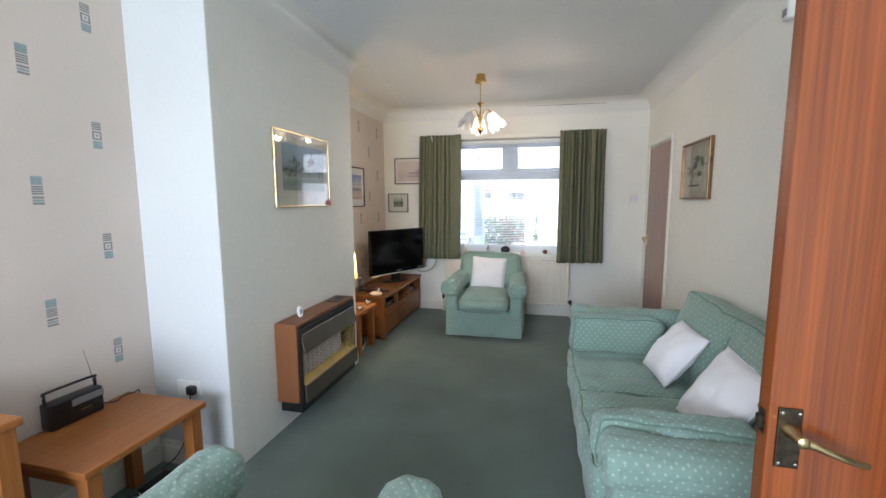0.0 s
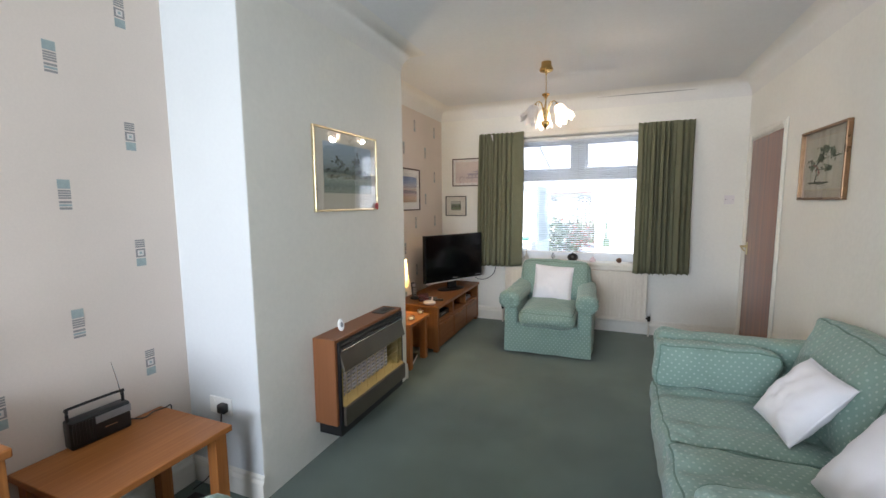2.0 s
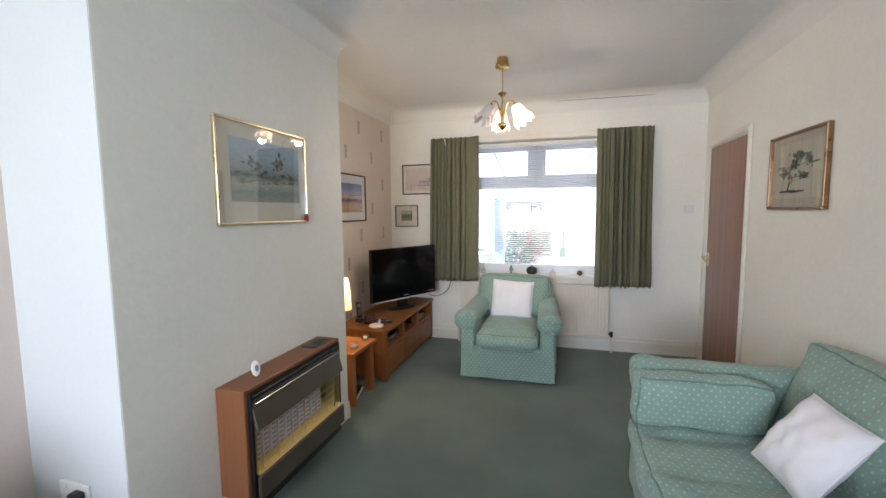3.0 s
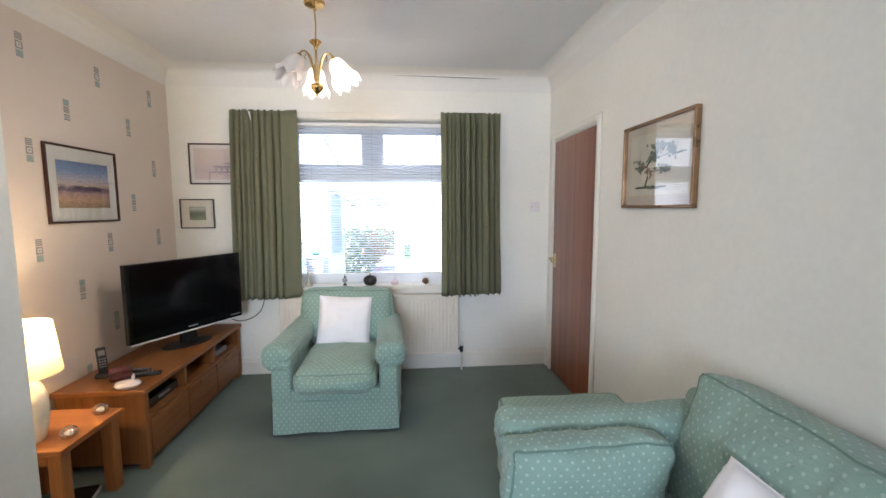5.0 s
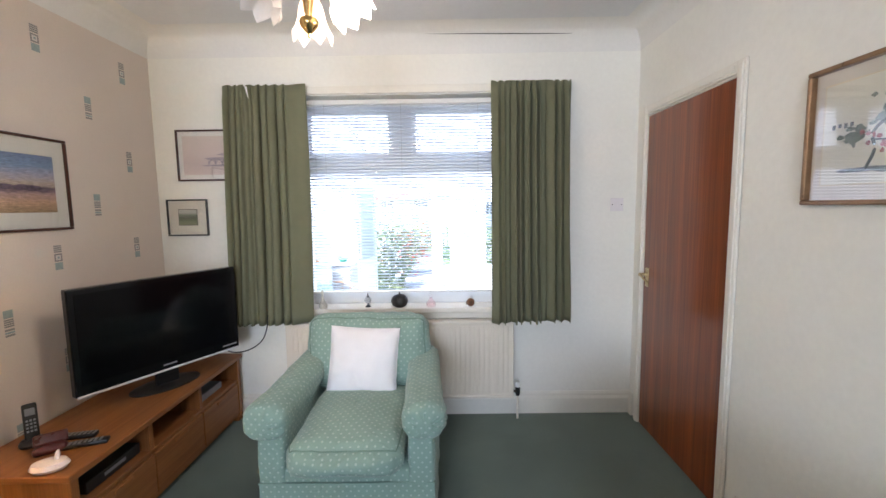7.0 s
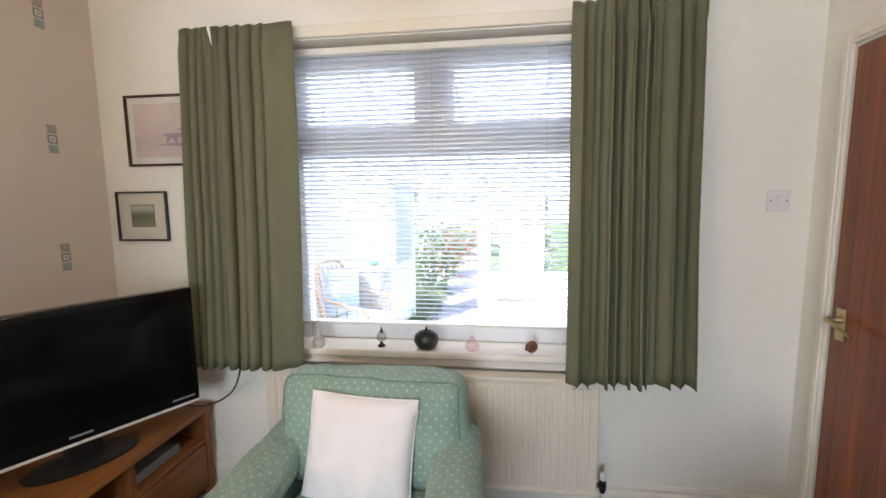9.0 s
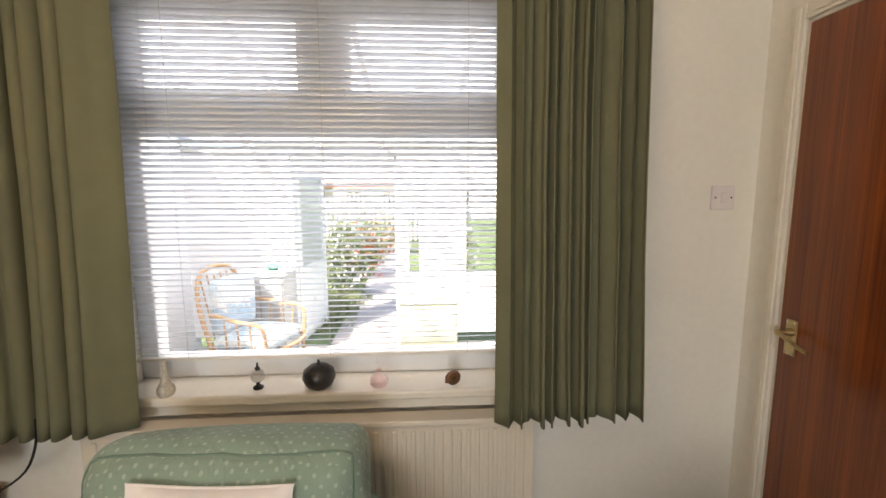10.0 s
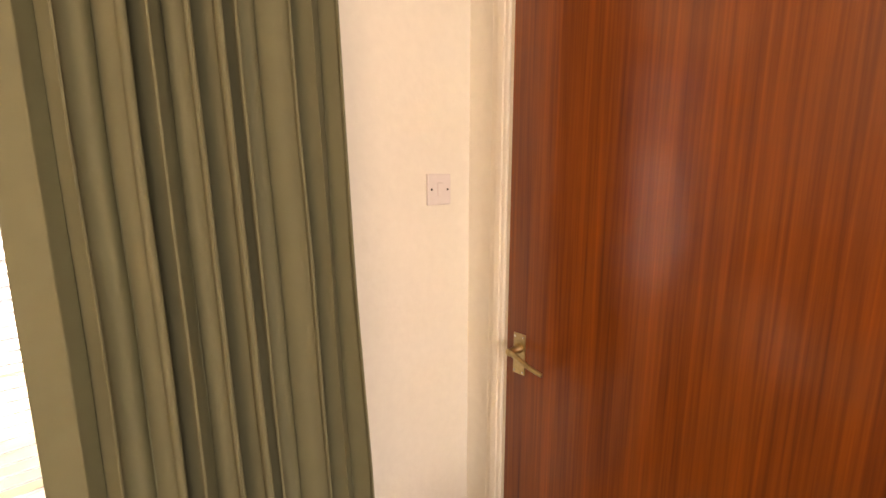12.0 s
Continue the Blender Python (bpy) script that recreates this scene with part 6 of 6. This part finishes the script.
M_LIME = surface("pale_lime_laminate", (0.62, 0.64, 0.47), 0.5, var=0.04, scale=4, fine=60, bump=0.03)
M_GREYCAB = surface("pale_grey_cabinet", (0.42, 0.43, 0.44), 0.5, var=0.06, scale=4, fine=60, bump=0.03)
M_GRASS = surface("garden_soil_and_lawn", (0.10, 0.16, 0.05), 0.95, var=0.3, scale=1.5, fine=60, bump=0.6, dist=0.02)
M_PATH = surface("pale_paving", (0.46, 0.42, 0.40), 0.9, var=0.12, scale=3, fine=60, bump=0.3)
M_LEAF = surface("shrub_leaf", (0.12, 0.17, 0.06), 0.6, var=0.35, scale=9, fine=60, bump=0.0)
M_LEAF2 = surface("pale_shrub_leaf", (0.22, 0.27, 0.12), 0.6, var=0.3, scale=9, fine=60, bump=0.0)
M_PETAL = surface("white_petal", (0.78, 0.77, 0.74), 0.7, var=0.05, scale=30, fine=60, bump=0.0)
M_PETALRED = surface("red_petal", (0.62, 0.05, 0.02), 0.7, var=0.15, scale=30, fine=60, bump=0.0)
M_STEM = surface("brown_twig", (0.12, 0.08, 0.045), 0.9, var=0.2, scale=20, fine=90, bump=0.2)
M_ROOF = surface("red_roof_tile", (0.34, 0.13, 0.09), 0.85, var=0.15, scale=2, fine=20, bump=0.3)
M_HOUSEWALL = surface("white_house_render", (0.72, 0.71, 0.69), 0.85, var=0.04, scale=0.6, fine=20, bump=0.2)
M_POLY = translucent("ribbed_roof_sheet", (0.82, 0.84, 0.86), 0.75, 0.4)
M_GREYGLASS = surface("far_window_glass", (0.06, 0.07, 0.08), 0.15, var=0.1, scale=2, fine=20, bump=0.0)
M_OBSCURE = translucent("grey_obscured_glass", (0.62, 0.67, 0.66), 0.5, 0.3)

tagged(part("ground", box((-300, YW + 0.28, GZ - 0.25), (300, 600, GZ - 0.05)), M_GRASS), "green garden ground with lawn and beds", "ground", "", "structure")
tagged(part("ground_behind", box((-300, -300, GZ - 0.25), (300, YW + 0.28, GZ - 0.051)), M_GRASS), "plain garden ground behind the house", "ground", "", "structure")
Y0, Y1 = YW + 0.28, 7.9
structure("floor_garden_room", box((-2.2, Y0, GZ - 0.05), (1.75, Y1 + 0.02, GZ)), M_TILE, "pale vinyl floor of the garden room")
structure("wall_garden_room_west", box((-2.3, Y0, GZ - 0.05), (-2.2, Y1 + 0.1, 2.30)), M_PALEWALL, "white painted side wall of the garden room")
structure("wall_garden_room_east", box((1.75, Y0, GZ - 0.05), (1.85, Y1 + 0.1, 2.30)), M_PALEWALL, "white painted side wall of the garden room")
structure("wall_garden_room_end", wall_with_openings("x", Y1, 0.08, -2.2, 1.75, 1.88, [(-1.17, -0.09, 0.0, 1.88), (0.02, 0.13, 0.62, 1.42), (0.62, 1.30, 0.62, 1.5)]), M_PALEWALL, "white low end wall of the garden room")
fr = empty("window_2", (0, Y1, GZ), 0, "white framed glazed end of the garden room with a doorway", "window", "", "structure")
for x in (-1.17, -0.09):
    part("door_jamb", box((x - 0.028, -0.012, 0.0), (x + 0.028, 0.09, 1.92), 0.004), M_UPVC, fr)
part("eaves_beam", box((-2.2, -0.01, 1.98), (1.75, 0.09, 2.06), 0.006), M_GREYCAB, fr, "grey eaves beam")
part("head_rail", box((-1.14, 0.01, 1.90), (-0.12, 0.07, 1.98), 0.004), M_UPVC, fr)
for x0, x1, z1 in ((0.02, 0.13, 1.42), (0.62, 1.30, 1.5)):
    part("sill_rail", box((x0, -0.02, 0.60 + 0.12), (x1, 0.1, 0.64 + 0.12), 0.004), M_UPVC, fr)
    pane("pane", (x0, 0.035, 0.76), (x1, 0.041, z1 + 0.12), fr)
dl = empty("garden_door", (-1.13, Y1 + 0.10, GZ + 0.02), 82, "white half-glazed garden door standing open", "door")
part("lower_panel", box((0.08, 0.01, 0.10), (0.70, 0.045, 0.72), 0.004), M_UPVC, dl)
for lo, hi in (((0, 0, 0), (0.08, 0.055, 1.84)), ((0.70, 0, 0), (0.78, 0.055, 1.84)), ((0.08, 0, 0), (0.70, 0.055, 0.10)), ((0.08, 0, 0.72), (0.70, 0.055, 0.80)), ((0.08, 0, 1.76), (0.70, 0.055, 1.84))):
    part("door_rail", box(lo, hi, 0.005), M_UPVC, dl)
part("door_glass", box((0.08, 0.024, 0.80), (0.70, 0.030, 1.76)), M_OBSCURE, dl, "grey obscured glass")
part("door_handle", tube(curve_pts([(0.74, 0.0, 0.98), (0.74, -0.05, 0.98), (0.62, -0.05, 0.98)], 12), 0.009, 8), M_WHITEPL, dl)
# sloping translucent roof on bars
roof = empty("garden_room_roof", (0, Y0, 2.52), 0, "sloping translucent ribbed roof on white bars", "roof", "", "structure")
fall = math.degrees(math.atan2(2.52 - 1.97, Y1 + 0.1 - Y0))
m = pose(0, 0, 0, -fall)
LEN = math.hypot(Y1 + 0.1 - Y0, 0.55)
sh = part("roof_sheet", box((-2.3, 0, 0.02), (1.85, LEN, 0.026), 0, 1, m), M_POLY, roof)
sh.visible_shadow = False
for k in range(7):
    x = -2.2 + 0.66 * k
    part("glazing_bar", box((x - 0.02, 0, -0.03), (x + 0.02, LEN, 0.018), 0.003, 1, m), M_UPVC, roof)

# wicker chair with cushion
wc = empty("wicker_chair", (-1.24, 7.08, GZ), 75, "honey cane armchair with blue floral cushions", "chair")
for s in (-1, 1):
    part("front_leg", tube([(s * 0.27, -0.25, 0), (s * 0.27, -0.25, 0.36)], 0.016, 8), M_WICKER, wc)
    part("back_leg", tube([(s * 0.24, 0.28, 0), (s * 0.24, 0.25, 0.36)], 0.016, 8), M_WICKER, wc)
    part("arm", tube(curve_pts([(s * 0.27, -0.26, 0.34), (s * 0.30, -0.24, 0.58), (s * 0.31, -0.05, 0.62), (s * 0.28, 0.22, 0.66)], 20), 0.016, 8), M_WICKER, wc)
    for k in range(3):
        part("spindle", tube([(s * 0.285, -0.14 + 0.11 * k, 0.34), (s * 0.30, -0.14 + 0.11 * k, 0.61)], 0.008, 6), M_WICKER, wc)
part("seat_frame", tube(curve_pts([(-0.27, -0.26, 0.34), (0.27, -0.26, 0.34), (0.27, 0.26, 0.34), (-0.27, 0.26, 0.34), (-0.27, -0.26, 0.34)], 24), 0.018, 8), M_WICKER, wc)
part("back_hoop", tube(curve_pts([(-0.26, 0.24, 0.34), (-0.27, 0.33, 0.75), (-0.15, 0.38, 0.97), (0.15, 0.38, 0.97), (0.27, 0.33, 0.75), (0.26, 0.24, 0.34)], 30), 0.018, 8), M_WICKER, wc)
for k in range(6):
    x = -0.19 + 0.076 * k
    part("back_cane", tube([(x, 0.25, 0.34), (x, 0.37, 0.94)], 0.007, 6), M_WICKER, wc)
part("seat_cushion", soft_box((-0.26, -0.25, 0.35), (0.26, 0.25, 0.46), 0.05, (0, 0, 0.02), 0.005, 10, 51), M_BLUECLOTH, wc, "blue floral seat pad", smooth=True)
part("back_cushion", soft_box((-0.23, 0.16, 0.46), (0.23, 0.29, 0.92), 0.06, (0, 0.02, 0), 0.006, 10, 52, None), M_BLUECLOTH, wc, "blue floral back pad", smooth=True)
cb = empty("storage_cabinet", (-1.36, 7.66, GZ), 0, "pale grey storage cabinet with a green dish on it", "cabinet")
part("body", box((-0.22, -0.20, 0), (0.22, 0.20, 0.84), 0.006), M_GREYCAB, cb)
part("top", box((-0.235, -0.22, 0.84), (0.235, 0.22, 0.88), 0.006), M_UPVC, cb)
part("door", box((-0.205, -0.215, 0.05), (-0.006, -0.20, 0.81), 0.004), M_GREYCAB, cb)
part("door", box((0.006, -0.215, 0.05), (0.205, -0.20, 0.81), 0.004), M_GREYCAB, cb)
gd = empty("green_dish", (-1.28, 7.62, GZ + 0.88), 0, "small green glazed dish on the cabinet", "dish")
part("bowl", lathe([(0.04, 0), (0.05, 0.01), (0.10, 0.05), (0.095, 0.05), (0.04, 0.015)], 20), surface("green_glaze", (0.06, 0.30, 0.22), 0.25, var=0.1, scale=10, fine=60, bump=0.0), gd, smooth=True)
lb = empty("lime_cupboard", (0.20, 7.25, GZ), 0, "low pale lime green cupboard by the garden doorway", "cupboard")
part("body", box((-0.25, -0.20, 0), (0.25, 0.22, 0.66), 0.006), M_LIME, lb)
part("top", box((-0.26, -0.215, 0.66), (0.26, 0.23, 0.685), 0.004), M_LIME, lb)
part("door", box((-0.235, -0.214, 0.04), (0.235, -0.2, 0.64), 0.004), M_LIME, lb)
lg = empty("white_bench", (-0.55, 6.35, GZ), 0, "low white ledge covered with a pale cloth", "bench")
part("slab", box((-0.60, -0.30, 0.30), (0.75, 0.10, 0.34), 0.01), M_UPVC, lg)
for x in (-0.55, 0.66):
    part("leg", box((x, -0.28, 0), (x + 0.05, 0.08, 0.30), 0.004), M_UPVC, lg)
mt = tagged(part("door_mat", box((-0.95, 7.35, GZ), (-0.12, 7.85, GZ + 0.012), 0.004), M_MAT), "grey ribbed door mat inside the garden doorway", "mat")

# garden
structure("path", box((-0.85, Y1 + 0.1, GZ - 0.05), (-0.12, 17.0, GZ - 0.02)), M_PATH, "pale paved garden path")


def leaf_mass(name, centre, size, count, leaf, mat_, parent, seed, flat=0.5):
    """Many small folded leaves scattered through a rounded volume."""
    rnd = random.Random(seed)
    verts, faces = [], []
    for _ in range(count):
        d = Vector((rnd.gauss(0, 1), rnd.gauss(0, 1), rnd.gauss(0, 1))).normalized() * rnd.random() ** 0.4
        lump = 1 + 0.35 * noise.noise(d * 2.3 + Vector((seed, 0, 0)))
        p = Vector((centre[i] + d[i] * size[i] * lump for i in range(3)))
        rot = Euler((rnd.uniform(-1, 1), rnd.uniform(-1, 1), rnd.uniform(0, 6.28))).to_matrix()
        s = leaf * rnd.uniform(0.6, 1.4)
        b = len(verts)
        for q in ((-s, 0, 0), (0, -s * flat, s * 0.15), (s, 0, 0), (0, s * flat, s * 0.15)):
            verts.append(p + rot @ Vector(q))
        faces += [(b, b + 1, b + 2), (b, b + 2, b + 3)]
    me = bpy.data.meshes.new(name)
    me.from_pydata(verts, [], faces)
    me.materials.append(mat_)
    ob = new(name, me)
    ob.parent = parent
    return ob


def shrub(place, size, seed, label, petal, mat_=None):
    s = empty("shrub", place, 0, label, "shrub", "garden shrubs")
    bm = bmesh.new()
    rnd = random.Random(seed)
    for k in range(6):
        a = rnd.uniform(0, 6.28)
        add_tube(bm, curve_pts([(0, 0, -0.02), (0.2 * size[0] * math.cos(a), 0.2 * size[1] * math.sin(a), size[2] * 0.7), (0.6 * size[0] * math.cos(a), 0.6 * size[1] * math.sin(a), size[2] * 1.4)], 8), 0.012, 5)
    part("stems", bm, M_STEM, s)
    leaf_mass("leaves", (0, 0, size[2]), size, 1900, 0.034, mat_ or M_LEAF, s, seed)
    leaf_mass("flowers", (0, 0, size[2]), tuple(c * 1.04 for c in size), 480, 0.026, petal, s, seed + 50, 0.8)
    return s


shrub((-1.08, 10.1, GZ - 0.05), (0.42, 0.5, 0.62), 1, "bushy green shrub with white flowers by the path", M_PETAL)
shrub((-0.98, 11.8, GZ - 0.05), (0.50, 0.6, 0.60), 2, "bushy green shrub with red flowers by the path", M_PETALRED)
shrub((-1.45, 13.4, GZ - 0.05), (0.8, 0.7, 0.80), 3, "tall leafy pale green shrub with white flowers", M_PETAL, M_LEAF2)
shrub((-0.70, 15.4, GZ - 0.05), (0.7, 0.6, 0.60), 4, "low green shrub with red flowers", M_PETALRED, M_LEAF2)
shrub((0.75, 11.0, GZ - 0.05), (0.5, 0.9, 0.6), 5, "low green shrub with white flowers beside the paving", M_PETAL)
gr = leaf_mass("grass_border", (-1.0, 9.6, GZ), (0.35, 1.3, 0.20), 2600, 0.05, M_LEAF2, None, 9, 0.15)
tagged(gr, "tufted green grass and daisies edging the path", "grass", "", "stuff")

# house across the garden
hs = empty("far_house", (-3.0, 34.0, GZ - 0.05), 0, "white rendered house with a red tiled porch roof and railings", "house")
part("wall", box((-9, 0, 0), (9, 7, 5.6)), M_HOUSEWALL, hs)
bm = bmesh.new()
vs = [bm.verts.new(p) for p in ((-9.4, -0.5, 5.6), (9.4, -0.5, 5.6), (9.4, 7.5, 5.6), (-9.4, 7.5, 5.6), (-9.4, 3.5, 8.2), (9.4, 3.5, 8.2))]
for f in ((0, 1, 5, 4), (2, 3, 4, 5), (0, 4, 3), (1, 2, 5), (3, 2, 1, 0)):
    bm.faces.new([vs[i] for i in f])
part("roof", bm, M_ROOF, hs)
part("porch_roof", box((-6.0, -2.2, 0), (6.0, 0.1, 0.10), 0.01, 1, Matrix.Translation((0, 0, 2.55)) @ pose(0, 0, 0, 9)), M_ROOF, hs, "red tiled porch roof")
for k in range(7):
    x = -5.8 + k * 1.93
    part("porch_post", box((x - 0.06, -2.0, 0), (x + 0.06, -1.88, 2.25)), M_HOUSEWALL, hs)
for k in range(6):
    x = -6.6 + k * 2.6
    for z in (0.9, 3.5):
        w = part("window", box((x - 0.6, -0.06, z), (x + 0.6, 0.02, z + 1.25), 0.01), M_UPVC, hs)
        for q in (-1, 1):
            part("window_pane", box((x + q * 0.29 - 0.24, -0.07, z + 0.07), (x + q * 0.29 + 0.24, -0.05, z + 1.18)), M_GREYGLASS, w)
rl = empty("white_fence", (-2.6, 18.0, GZ - 0.05), 0, "white picket fence at the end of the garden", "fence")
for k in range(40):
    x = -3.0 + k * 0.16
    part("picket", box((x, -0.01, 0.1), (x + 0.08, 0.012, 1.62 + 0.04 * math.sin(k)), 0.004), M_UPVC, rl)
for z in (0.4, 1.35):
    part("fence_rail", box((-3.05, 0.014, z), (3.5, 0.05, z + 0.08)), M_UPVC, rl)
